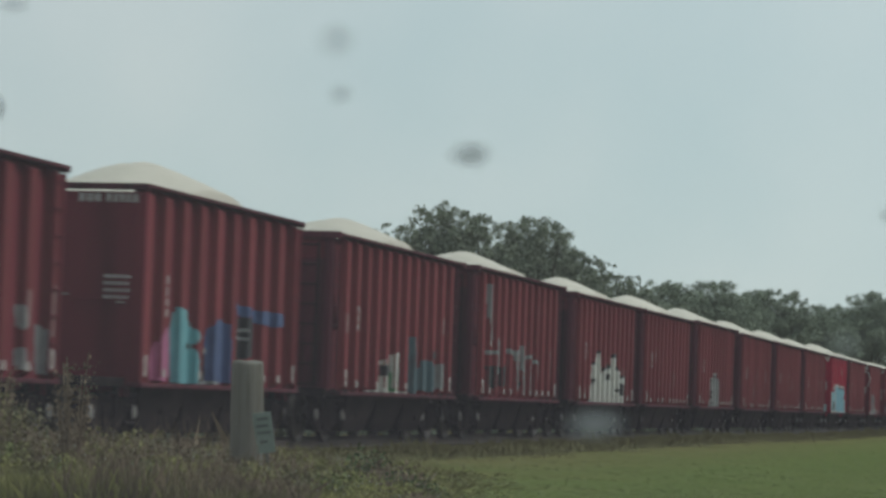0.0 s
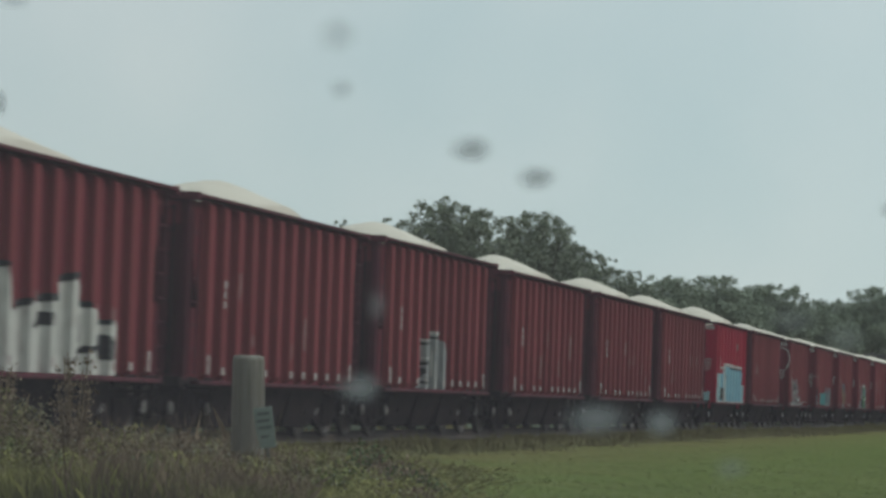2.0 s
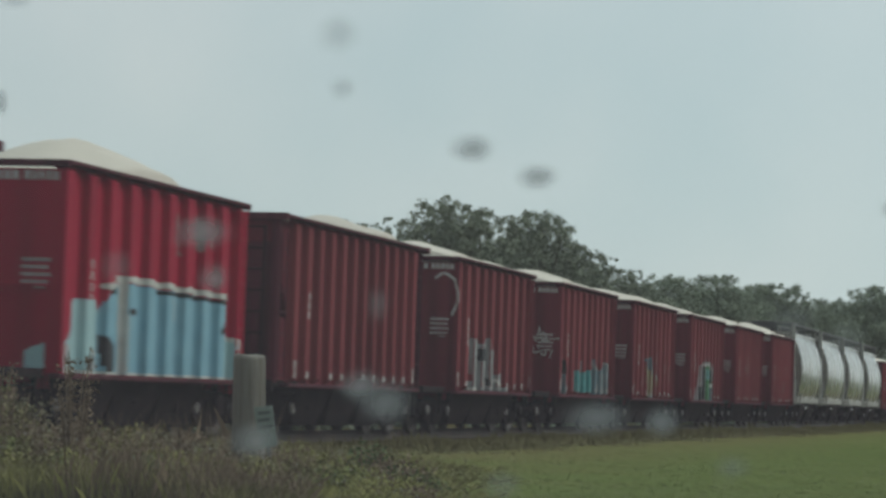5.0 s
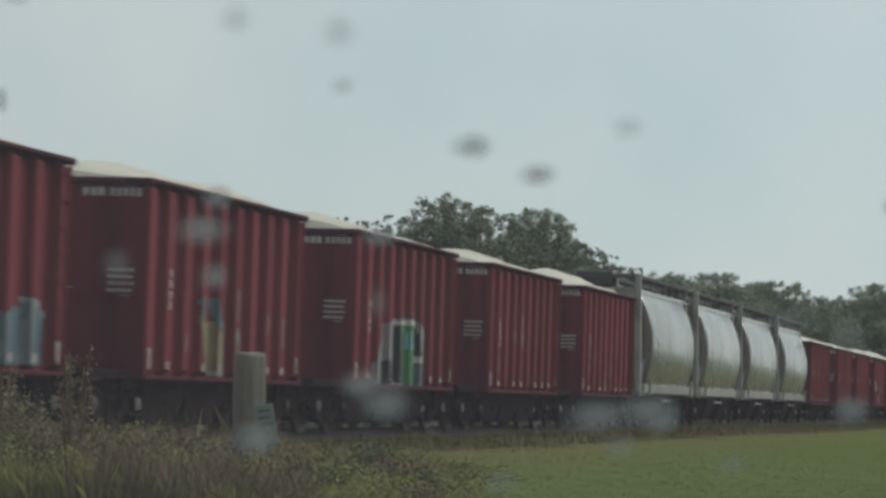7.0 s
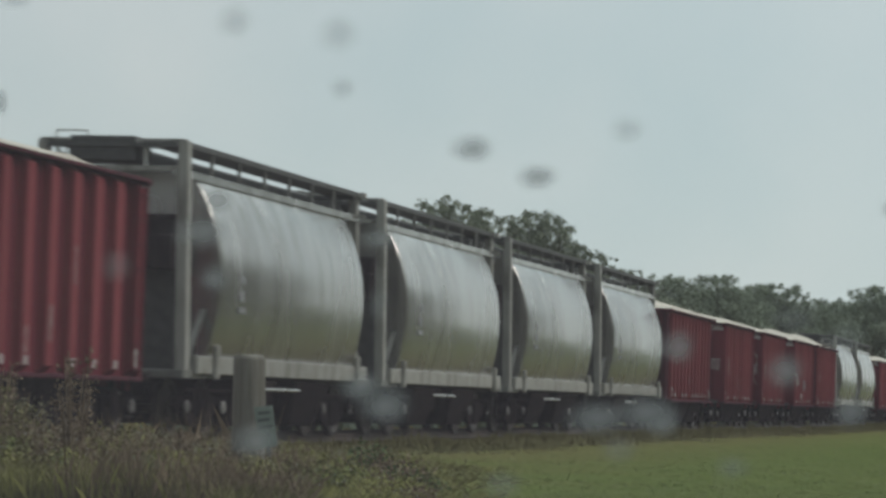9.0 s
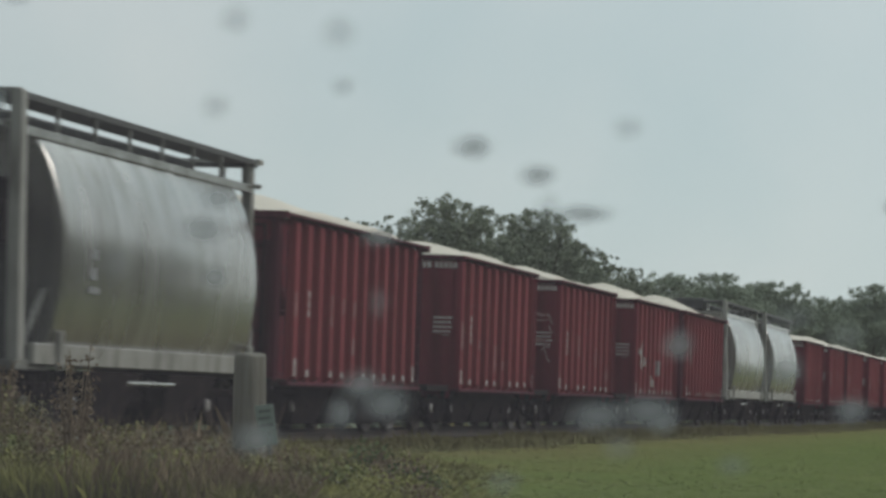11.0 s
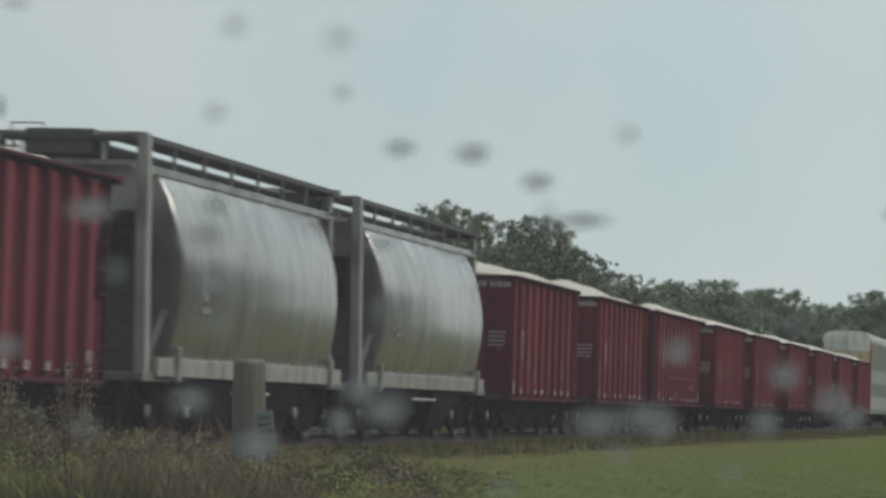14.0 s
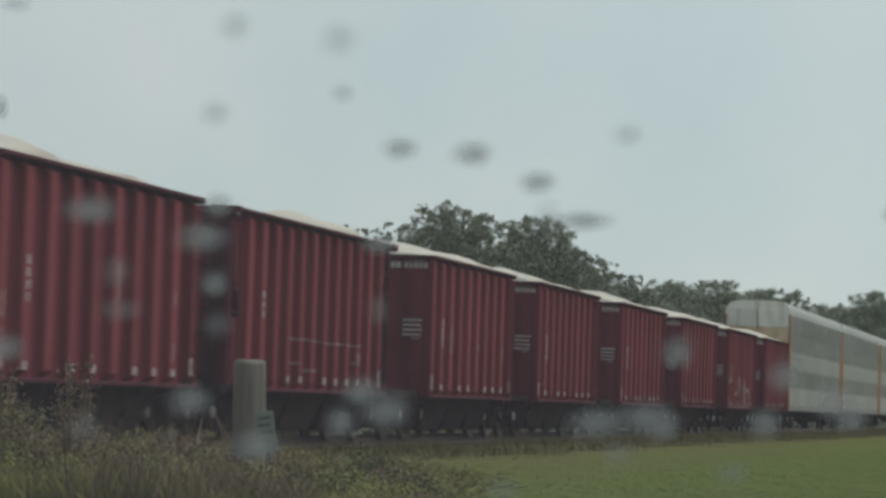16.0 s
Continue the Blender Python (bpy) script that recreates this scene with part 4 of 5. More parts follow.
def weed(seed, height, brown):
    """A tall meadow weed: several stems, narrow leaves up each stem, a loose head."""
    rng = np.random.default_rng(seed)
    w = thing("tall_weed", "tall brown seeding weed with dry leaves" if brown else "tall green leafy meadow weed", "weed", group="weeds before the railway")
    stems, lv, hv = bmesh.new(), [], []
    for i in range(11):
        a, r = rng.uniform(0, 6.28), rng.uniform(0.0, 0.24)
        p = np.array((r * math.cos(a), r * math.sin(a), 0))
        h = height * rng.uniform(0.6, 1.0)
        q = p + np.array((rng.normal() * 0.10, rng.normal() * 0.10, h))
        rod(stems, p, q, 0.007, 0.003, 4)
        for k in range(30):
            s = rng.uniform(0.12, 1.0)
            c = p + (q - p) * s
            b = rng.uniform(0, 6.28)
            d = np.array((math.cos(b), math.sin(b), rng.uniform(-0.4, 0.6)))
            length = 0.075 * rng.uniform(0.5, 1.3)
            side = np.array((-d[1], d[0], 0)) * 0.011
            lv.append([c, c + d * length * 0.5 + side, c + d * length, c + d * length * 0.5 - side])
        for k in range(9):
            c = q + rng.normal(size=3) * np.array((0.035, 0.035, 0.05))
            s = 0.012
            hv.append([c + (-s, 0, 0), c + (0, s, s), c + (s, 0, 0), c + (0, -s, -s)])
    tagged(part("stems", stems, WEED_BROWN, w), kind="stuff")
    v = np.array(lv).reshape(-1, 3)
    tagged(part("leaves", mesh_of("leaves", v, np.arange(len(v)).reshape(-1, 4), WEED_BROWN if brown else WEED_LEAF), WEED_LEAF, w), kind="stuff")
    v = np.array(hv).reshape(-1, 3)
    tagged(part("seed_heads", mesh_of("seed_heads", v, np.arange(len(v)).reshape(-1, 4), SEED if brown else WEED_LEAF), SEED, w, "small pale seed heads" if brown else ""), kind="stuff")
    return w


kinds = [weed(11, 0.85, False), weed(12, 0.95, True), weed(13, 0.65, False), weed(14, 0.7, True)]
rng = np.random.default_rng(8)
spots = []
for i in range(1500):
    y = rng.uniform(25.5, 44)
    g = rng.uniform(0.205, 0.43)
    x = -y * g
    if x < TRACK_X + 2.9:
        continue
    dense = np.interp(g, (0.205, 0.245, 0.30, 0.43), (0.10, 0.35, 0.8, 0.9))
    if rng.uniform() < dense:
        spots.append((x, y, g))
for i in range(34):
    y, g = rng.uniform(28.5, 34), rng.uniform(0.300, 0.345)
    spots.insert(8 + i, (-y * g, y, g + 0.02))
for i, (x, y, g) in enumerate(spots[:260]):
    k = int(rng.choice(4, p=(0.24, 0.34, 0.18, 0.24))) if not 8 <= i < 42 else 1
    s = rng.uniform(0.55, 0.95) * np.interp(g, (0.225, 0.245, 0.2726, 0.30, 0.33, 0.36, 0.376, 0.40), (0.20, 0.30, 0.46, 0.50, 0.56, 0.58, 0.85, 1.15))
    m = pose(x, y, -0.05, 0, 0, rng.uniform(0, 360))
    w = copy_thing(kinds[k], m) if i >= 4 else kinds[i]
    w.matrix_world = m @ Matrix.Diagonal((s, s, s, 1))


def shrub(x, y, height, spread, seed, mat=WEED_LEAF):
    rng = np.random.default_rng(seed)
    s = thing("shrub", "straggling green shrub with a few brown shoots", "shrub", pose(x, y, -0.05), "shrubs before the railway")
    bm = bmesh.new()
    centres, radii = [], []
    for i in range(14):
        a = rng.uniform(0, 6.28)
        tip = np.array((spread * rng.uniform(0.1, 0.9) * math.cos(a), spread * rng.uniform(0.1, 0.9) * math.sin(a), height * rng.uniform(0.5, 1.0)))
        rod(bm, (tip[0] * 0.15, tip[1] * 0.15, 0), tip, 0.014, 0.005, 5)
        for k in range(3):
            centres.append(tip * rng.uniform(0.55, 1.0))
            radii.append(rng.uniform(0.10, 0.20))
    part("branches", bm, WEED_BROWN, s)
    v, f = leaf_cloud(rng, centres, radii, 560, 0.023)
    part("foliage", mesh_of("foliage", v, f, mat), mat, s)
    return s


for i, (x, y, hgt, spr) in enumerate(((-10.7, 27.6, 1.15, 0.55), (-10.3, 28.3, 0.62, 0.5), (-9.75, 26.9, 1.38, 0.28), (-9.5, 27.8, 0.62, 0.4), (-11.6, 29.5, 1.2, 0.6), (-9.3, 29.6, 0.55, 0.4), (-7.6, 27.5, 0.42, 0.5), (-6.9, 28.4, 0.36, 0.5), (-8.9, 26.6, 0.45, 0.45))):
    shrub(x, y, hgt, spr, 40 + i, (WEED_LEAF, WEED_BROWN, WEED_BROWN)[i % 3])

for i, (x, y, hgt, spr) in enumerate(((-8.75, 26.2, 0.30, 0.40), (-7.9, 26.4, 0.34, 0.38), (-7.05, 26.9, 0.30, 0.42), (-6.5, 27.8, 0.28, 0.40), (-9.7, 25.9, 0.36, 0.45), (-10.4, 26.3, 0.50, 0.40), (-7.5, 29.5, 0.50, 0.35))):
    shrub(x, y, hgt, spr, 60 + i, (DOCK, WEED_LEAF, GRASS)[i % 3])

# ---- old post with its small leaning sign ----
post = thing("timber_post", "weathered grey round timber post standing in weeds", "post", pose(-8.57, 28.85, 0, 0, -1.2, 0))
bm = bmesh.new()
prev = None
for k, (z, r) in enumerate(((-0.15, 0.176), (0.3, 0.172), (0.55, 0.166), (0.8, 0.171), (1.05, 0.165), (1.25, 0.164), (1.285, 0.155), (1.295, 0.09))):
    ring = [bm.verts.new((r * math.cos(a) * (1 + 0.03 * math.sin(3 * a + z)), r * math.sin(a), z + 0.012 * math.sin(2 * a))) for a in (2 * math.pi * i / 22 for i in range(22))]
    if prev:
        for i in range(22):
            bm.faces.new((prev[i], prev[(i + 1) % 22], ring[(i + 1) % 22], ring[i]))
    prev = ring
bm.faces.new(prev)
part("shaft", bm, WOOD, post, smooth=True)
part("split", boxes((0.02, 0.032, -0.157, -0.148, 0.5, 1.27)), TIE, post, "dark drying crack")
sign = thing("small_sign", "faded pale sign plate leaning on a stake beside the post", "sign", pose(-8.185, 28.50, -0.08, 0, -9, 10))
part("plate", boxes((-0.095, 0.095, -0.008, 0.0, 0.46, 0.87)), SIGN, sign, bevel=0.003)
part("stake", boxes((-0.02, 0.02, 0.001, 0.03, -0.1, 0.8)), WOOD, sign)
for z, a, b in ((0.79, -0.06, 0.06), (0.72, -0.07, 0.05), (0.65, -0.06, 0.07), (0.56, -0.05, 0.03)):
    part("lettering", boxes((a, b, -0.011, -0.008, z, z + 0.03)), SIGN_INK, sign, "faded unreadable line")

# ---- the train ----
SPEED = 23.61
FAR_ENDS = [39.26, 51.72, 65.54, 78.35, 91.44, 103.75, 116.3, 129.34, 142.07, 154.65, 166.2, 179.8, 191.88, 204.67, 217.06, 229.82, 242.67,
            255.3, 270.0, 283.3, 296.4, 309.7, 321.4, 333.81, 346.1, 359.13, 372.0, 386.0, 399.35, 410.79, 423.3, 436.5, 448.91, 461.2, 474.4, 487.4, 499.8, 512.2]
LONG = {2, 3, 4, 5, 6, 7, 8, 9, 11, 22, 26, 31}
COVERED = {18, 19, 20, 21, 27, 28}
short_car = hopper_short(RED, "oxide red open hopper car with ribbed sides and flat ends")
long_car = hopper_long(RED, "oxide red open hopper car with ribbed sides and sloping ends")
red_car = hopper_short(BRIGHT_RED, "bright red ribbed open hopper car with pale blue graffiti")
covered_car = hopper_covered()
rack_car = autorack()
MOVING, CARS, HEAPS, used = [], {}, {}, set()


def place(proto, y):
    ob = proto if proto.name not in used else copy_thing(proto, pose(TRACK_X, y, CAR_Z))
    used.add(proto.name)
    ob.matrix_world = pose(TRACK_X, y, CAR_Z)
    MOVING.append((ob, y))
    return ob


def sand_load(half, peaks, seed):
    """A heap of pale sand that fills a hopper to its rim and rises in one or two peaks above it."""
    rng = np.random.default_rng(seed)
    nx, ny = 15, 46
    bm = bmesh.new()
    rows = []
    off = rng.uniform(0, 50)
    for j in range(ny + 1):
        y = -half + 2 * half * j / ny
        row = []
        for i in range(nx + 1):
            x = -1.37 + 2.74 * i / nx
            z = -0.26
            for py, ph, pl in peaks:
                d = math.sqrt(((y - py) / pl) ** 2 + (x / 1.42) ** 2 + 0.06)
                z = max(z, ph * (1.245 - d))
            z += 0.07 * noise.noise((x * 1.1 + off, y * 1.1, 0)) + 0.03 * noise.noise((x * 2.7 + off, y * 2.7, 5)) + 0.015 * noise.noise((x * 6 + off, y * 6, 3))
            row.append(bm.verts.new((x, y, TOP + z)))
        rows.append(row)
    for a, b in zip(rows, rows[1:]):
        for i in range(nx):
            bm.faces.new((a[i], a[i + 1], b[i + 1], b[i]))
    edge = [r[0] for r in rows] + rows[-1][1:] + [r[-1] for r in rows[::-1]][1:] + rows[0][-2:0:-1]
    low = [bm.verts.new((v.co.x, v.co.y, TOP - 0.55)) for v in edge]
    for i in range(len(edge)):
        j = (i + 1) % len(edge)
        bm.faces.new((edge[i], edge[j], low[j], low[i]))
    bm.faces.new(low)
    bmesh.ops.recalc_face_normals(bm, faces=bm.faces)
    return finish(bm, "sand_heap", SAND, smooth=True)


TALL = [sand_load(HALF1 - 0.25, ((0.2 * s, 0.62 + 0.03 * s, 2.55),), 60 + s) for s in (-1, 0, 1)]
TALL_SHORT = sand_load(4.36, ((-0.1, 0.69, 2.45),), 70)
TWIN = [sand_load(4.36, ((-2.3 + 0.3 * s, 0.42, 2.6), (1.9, 0.36 + 0.07 * s, 2.5)), 64 + s) for s in (-1, 0, 1)]
TWIN_LONG = sand_load(HALF1 - 0.25, ((-2.4, 0.50, 3.4), (2.2, 0.45, 3.4)), 71)
FAR_HEAP = sand_load(HALF1 - 0.25, ((2.6, 0.50, 2.3),), 73)
SINGLE_LOW = sand_load(4.36, ((-2.2, 0.56, 2.2), (1.4, 0.32, 3.2)), 72)
NEAR_HEAP = sand_load(HALF1 - 0.25, ((-2.3, 0.62, 2.3), (2.0, 0.25, 3.0)), 74)

for i, far in enumerate(FAR_ENDS):
    if i in COVERED:
        CARS[i] = place(covered_car, far - 5.9)
        continue
    long = i in LONG
    half = HALF1 if long else HALF2
    y = far - half
    CARS[i] = place(red_car if i == 10 else long_car if long else short_car, y)
    if i <= 10:
        me = TALL[i % 3] if long else TALL_SHORT
    elif long:
        me = FAR_HEAP if i in (11, 31) else NEAR_HEAP if i == 26 else TWIN_LONG
    else:
        me = SINGLE_LOW if i in (17, 25, 30) else TWIN[i % 3]
    heap = tagged(new("sand_heap", me), "heap of pale beige sand loaded in a hopper car", "sand", "loads of the hopper cars")
    HEAPS[i] = heap
    y += 0 if long else 0.25
    heap.matrix_world = pose(TRACK_X, y, CAR_Z)
    MOVING.append((heap, y))
for i, rise in ((1, 1.008), (2, 1.004), (3, 1.013), (6, 1.015)):     # slightly taller wagons
    CARS[i].scale = HEAPS[i].scale = (1, 1, rise)
for k in range(3):
    place(rack_car, 513.5 + 13.1 + k * 27.2)


# ---- spray paint on the wagons ----
def rib_depth(y, pitch, count, width, shift=0.0):
    y -= shift
    i = round(y / pitch + (count - 1) / 2)
    if not 0 <= i < count:
        return 0.0
    d = abs(y - (i - (count - 1) / 2) * pitch)
    return RIB_D * min(1.0, max(0.0, (width / 2 - d) / 0.05))


def band(a, b, r):
    """A thick sprayed line from a to b as an outline of (along, up) points."""
    d = Vector((b[0] - a[0], b[1] - a[1]))
    d = d.normalized() if d.length > 1e-6 else Vector((1, 0))
    n = Vector((-d.y, d.x))
    out = []
    for c, turn in ((Vector(a), 1), (Vector(b), 0)):
        for k in range(5):
            w = math.pi * (0.5 + turn + k / 4) - math.pi
            out.append(c + r * (d * math.cos(w) + n * math.sin(w)))
    return [(p.x, p.y) for p in out]


def line(r, *pts):
    return [band(a, b, r) for a, b in zip(pts, pts[1:])]


def field(*pts):
    return [list(pts)]


def painted(outlines, step, at, seed, low=SILL + 0.015):
    """Upright slivers that fill the outlines with an uneven edge; at() gives the place of an (along, up) point."""
    bm = bmesh.new()
    lo = min(p[0] for o in outlines for p in o)
    hi = max(p[0] for o in outlines for p in o)
    for j in range(max(1, int((hi - lo) / step)) + 1):
        y = lo + (j + 0.5) * step
        spans = []
        for o in outlines:
            yy = y + 0.03 * noise.noise((y * 5, seed, 1))
            cuts = sorted(p[1] + (q[1] - p[1]) * (yy - p[0]) / (q[0] - p[0]) for p, q in zip(o, o[1:] + o[:1]) if (p[0] <= yy) != (q[0] <= yy))
            spans += [(a, b) for a, b in zip(cuts[::2], cuts[1::2])]
        spans.sort()
        joined = []
        for a, b in spans:
            if joined and a <= joined[-1][1] + 0.004:
                joined[-1][1] = max(joined[-1][1], b)
            else:
                joined.append([a, b])
        for a, b in joined:
            a = max(low, a + 0.025 * noise.noise((y * 7, a * 5, seed)))
            b = b + 0.03 * noise.noise((y * 7, b * 5, seed + 3))
            if b > a + 0.005:
                e0, e1 = y - step / 2, y + step / 2
                bm.faces.new([bm.verts.new(at(*p)) for p in ((e0, a), (e1, a), (e1, b), (e0, b))])
    return bm


def said(mat):
    return "sprayed " + mat.name.replace("_spray_paint", "").replace("_paint", "").replace("_", " ") + " graffiti"


def mural(i, *layers):
    """Layers of sprayed paint that lie over the ribs of wagon i: paint, then outlines of (along, up) points."""
    long = i in LONG
    shape = (PITCH1, N1 - 2, RIB_W1) if long else (PITCH2, N2, RIB_W2, SHIFT2)
    near, far = (-HALF1, HALF1) if long else (-NEAR2, HALF2)
    for k, (mat, *groups) in enumerate(layers):
        at = lambda y, z: (PANEL_X + rib_depth(y, *shape) + 0.006 + 0.003 * k, max(near + 0.02, min(far - 0.02, y)), z)
        part("graffiti", painted([o for g in groups for o in g], 0.03, at, i * 3 + k), mat, CARS[i], said(mat))


def end_mural(i, mat, *groups):
    """Loose sprayed strokes on the flat near end wall of wagon i."""
    at = lambda x, z: (x, -NEAR2 - 0.009, z)
    part("graffiti", painted([o for g in groups for o in g], 0.02, at, i), mat, CARS[i], "loose pale sprayed scrawl")


def wear(i, seed, count, z0=0.95, z1=2.2):
    """Pale scuffs down the faces of a wagon's ribs."""
    rng = random.Random(seed)
    pitch, ribs, shift = (PITCH1, N1 - 2, 0.0) if i in LONG else (PITCH2, N2, SHIFT2)
    for k in range(count):
        y = (rng.randrange(ribs) - (ribs - 1) / 2) * pitch + shift + rng.uniform(-0.05, 0.05)
        z, w, h = rng.uniform(z0, z1), rng.uniform(0.03, 0.07), rng.uniform(0.12, 0.55)
        at = lambda a, b: (PANEL_X + RIB_D + 0.005, a, b)
        part("worn_patch", painted(line(w, (y, z), (y + 0.02, z + h)), 0.02, at, seed + k), WORN, CARS[i], "pale scuffed paint")


mural(0, (GREY, line(0.06, (3.35, 1.72), (3.40, 1.50)), line(0.07, (3.38, 1.12), (3.41, 0.95)), line(0.09, (4.20, 1.45), (4.26, 0.92))))
mural(1, (PINK, field((-3.25, .82), (-3.32, 1.1), (-3.1, 1.52), (-2.9, 1.66), (-2.62, 1.5), (-2.36, 1.6), (-2.28, .9), (-2.6, .80))),
      (CYAN, field((-2.25, .78), (-2.35, 1.6), (-2.22, 1.98), (-1.95, 1.96), (-1.8, 1.85), (-1.39, 1.80), (-1.15, 1.55), (-1.3, 1.40), (-1.15, 1.15), (-1.2, .79))),
      (BLUE, field((-.40, .80), (-.52, 1.5), (-.3, 1.85), (.3, 1.92), (.6, 1.8), (.62, .82)), line(0.09, (.9, 2.10), (1.6, 2.05)), line(0.12, (1.8, 2.0), (4.12, 1.97))),
      (BLACK, line(0.05, (-1.75, 1.37), (-1.35, 1.39)), line(0.035, (-1.85, 1.0), (-1.84, 1.18)), field((-.95, .83), (-1.0, 1.25), (-.46, 1.28), (-.40, .84)),
       field((.92, 1.45), (.95, 1.93), (1.9, 1.96), (2.2, 1.85), (1.8, 1.3), (1.2, 1.2))),
      (GREY, line(0.045, (-.95, 1.31), (-.45, 1.34)), line(0.03, (-.9, .81), (-.15, .82)), line(0.03, (1.3, 1.60), (1.52, 1.60)), line(0.03, (1.3, 1.72), (1.56, 1.74))))
mural(2, (WHITE, field((-1.86, .78), (-1.9, 1.42), (-1.3, 1.45), (-1.16, .79)), field((-.62, .78), (-.66, 1.55), (-.3, 1.66), (.1, 1.55), (.12, .79)), line(0.03, (-2.9, .79), (.58, .79))),
      (GREEN, field((-1.16, .81), (-1.2, 1.3), (-.6, 1.36), (-.55, .81))),
      (TEAL, line(0.12, (1.08, 1.9), (1.22, .86)), field((1.9, .85), (1.95, 1.5), (2.6, 1.6), (3.2, 1.3), (3.3, .85))),
      (BLACK, field((-1.5, 1.1), (-1.46, 1.34), (-1.05, 1.36), (-1.1, 1.16)), line(0.08, (2.9, 1.63), (3.4, 1.68)), line(0.05, (-.35, 1.0), (-.3, 1.3))),
      (GREY, line(0.05, (2.6, 1.4), (2.65, 1.6)), field((3.6, .9), (3.6, 1.45), (4.3, 1.52), (4.32, 1.0))))
mural(3, (BLACK, field((-3.9, .95), (-3.95, 1.5), (-2.95, 1.55), (-2.98, 1.0)), field((-2.7, 1.1), (-2.8, 1.38), (-1.9, 1.6), (-1.75, 1.0)), field((-.4, 1.2), (-.2, 1.75), (.22, 1.7), (.28, 1.1))),
      (GREY, line(0.06, (-3.92, 3.4), (-3.86, 2.65), (-3.74, 2.15)), line(0.08, (-2.9, 2.12), (-2.85, 1.7), (-2.87, 1.4)), line(0.045, (-3.95, 1.83), (-2.95, 1.85)), line(0.09, (-1.65, 2.1), (-1.58, 1.0)),
       line(0.06, (-1.6, 1.95), (-.9, 1.84), (.28, 2.05)), line(0.07, (-.5, 1.85), (-.4, 1.0)), line(0.08, (.28, 2.0), (.42, 1.0)), line(0.05, (.5, 1.8), (1.4, 1.85), (2.2, 1.68), (2.45, 1.85)),
       line(0.045, (1.2, 1.65), (1.3, .95)), line(0.045, (2.2, 1.55), (2.32, 1.0)), line(0.05, (3.9, 2.0), (4.02, .92))))
mural(4, (WHITE, field((-2.95, .77), (-2.97, 1.25), (-2.85, 1.30), (-2.92, 1.55), (-2.69, 1.84), (-2.2, 1.86), (-2.09, 2.06), (-1.77, 2.24), (-1.40, 2.24), (-1.24, 1.62), (-.66, 1.74), (.57, 1.85), (.68, 2.02), (1.3, 2.22), (1.47, 1.88),
                       (1.89, 1.77), (2.2, 1.74), (2.28, 1.92), (2.5, 1.92), (2.48, 1.6), (3.02, 1.60), (3.26, 1.24), (3.12, .77))),
      # grey field is sprayed; upright grey strokes paint in shade between ribs
      (GREY, field((-2.9, 1.22), (-2.2, 1.5), (-2.12, 1.3), (-2.85, 1.10)), line(0.10, (-1.0, 1.5), (-.95, .95)), line(0.12, (-.2, 1.3), (-.1, .9)), line(0.07, (.85, 1.9), (.9, 1.1)), line(0.06, (1.75, 1.6), (1.8, 1.3))),
      (BLACK, line(0.04, (-2.65, 1.86), (-2.2, 1.88)), line(0.05, (-1.75, 2.20), (-1.4, 2.24)), line(0.055, (-1.1, 1.62), (-.5, 1.76)), line(0.055, (-.2, 1.79), (.5, 1.86)), line(0.05, (.9, 2.13), (1.35, 2.22)),
       line(0.045, (1.5, 1.78), (1.95, 1.8)), line(0.04, (2.4, 1.54), (2.85, 1.58)), line(0.035, (-2.85, 1.2), (-2.15, 1.42)), field((-.45, 1.38), (-.25, 1.60), (.4, 1.66), (.35, 1.46)),
       field((2.3, 1.05), (2.25, 1.28), (2.75, 1.40), (3.02, 1.3), (2.97, 1.0)), line(0.045, (1.3, 1.0), (1.75, 1.12), (2.3, 1.2))))
mural(6, (GREY, field((-1.7, .78), (-1.92, 1.4), (-1.88, 1.98), (-1.75, 1.98), (-1.5, 1.82), (-.87, 1.82), (-.87, 2.1), (-.77, 2.1), (-.77, 1.98), (.05, 2.0), (.1, 2.2), (.2, 2.2), (.15, 1.93), (.5, 1.7), (.69, 1.62), (.98, .97), (.9, .8), (-.1, .77))),
      (WHITE, line(0.035, (-1.88, 1.97), (-1.45, 1.82), (-.85, 1.85)), line(0.04, (-.81, 2.1), (-.80, 1.99), (.12, 1.99), (.14, 2.2)), line(0.06, (.69, 1.62), (.93, 1.4), (.97, .85)), line(0.05, (-1.86, 1.9), (-1.72, .85)), line(0.03, (-1.4, 1.44), (-.95, 1.42)),
       line(0.06, (3.16, 1.33), (3.2, 1.0)), line(0.06, (4.12, 1.17), (4.15, .92)), line(0.05, (-.6, 1.6), (-.5, .85))),
      (BLACK, line(0.03, (-1.5, 1.74), (-1.1, 1.77)), line(0.03, (-.75, 1.9), (0, 1.92)), line(0.04, (-1.45, 1.32), (-1.1, 1.36)), line(0.06, (-1.5, 1.03), (-1.42, 1.18)), line(0.03, (-1.5, .92), (-1.15, .92)), line(0.05, (-.2, .9), (-.1, 1.1))))
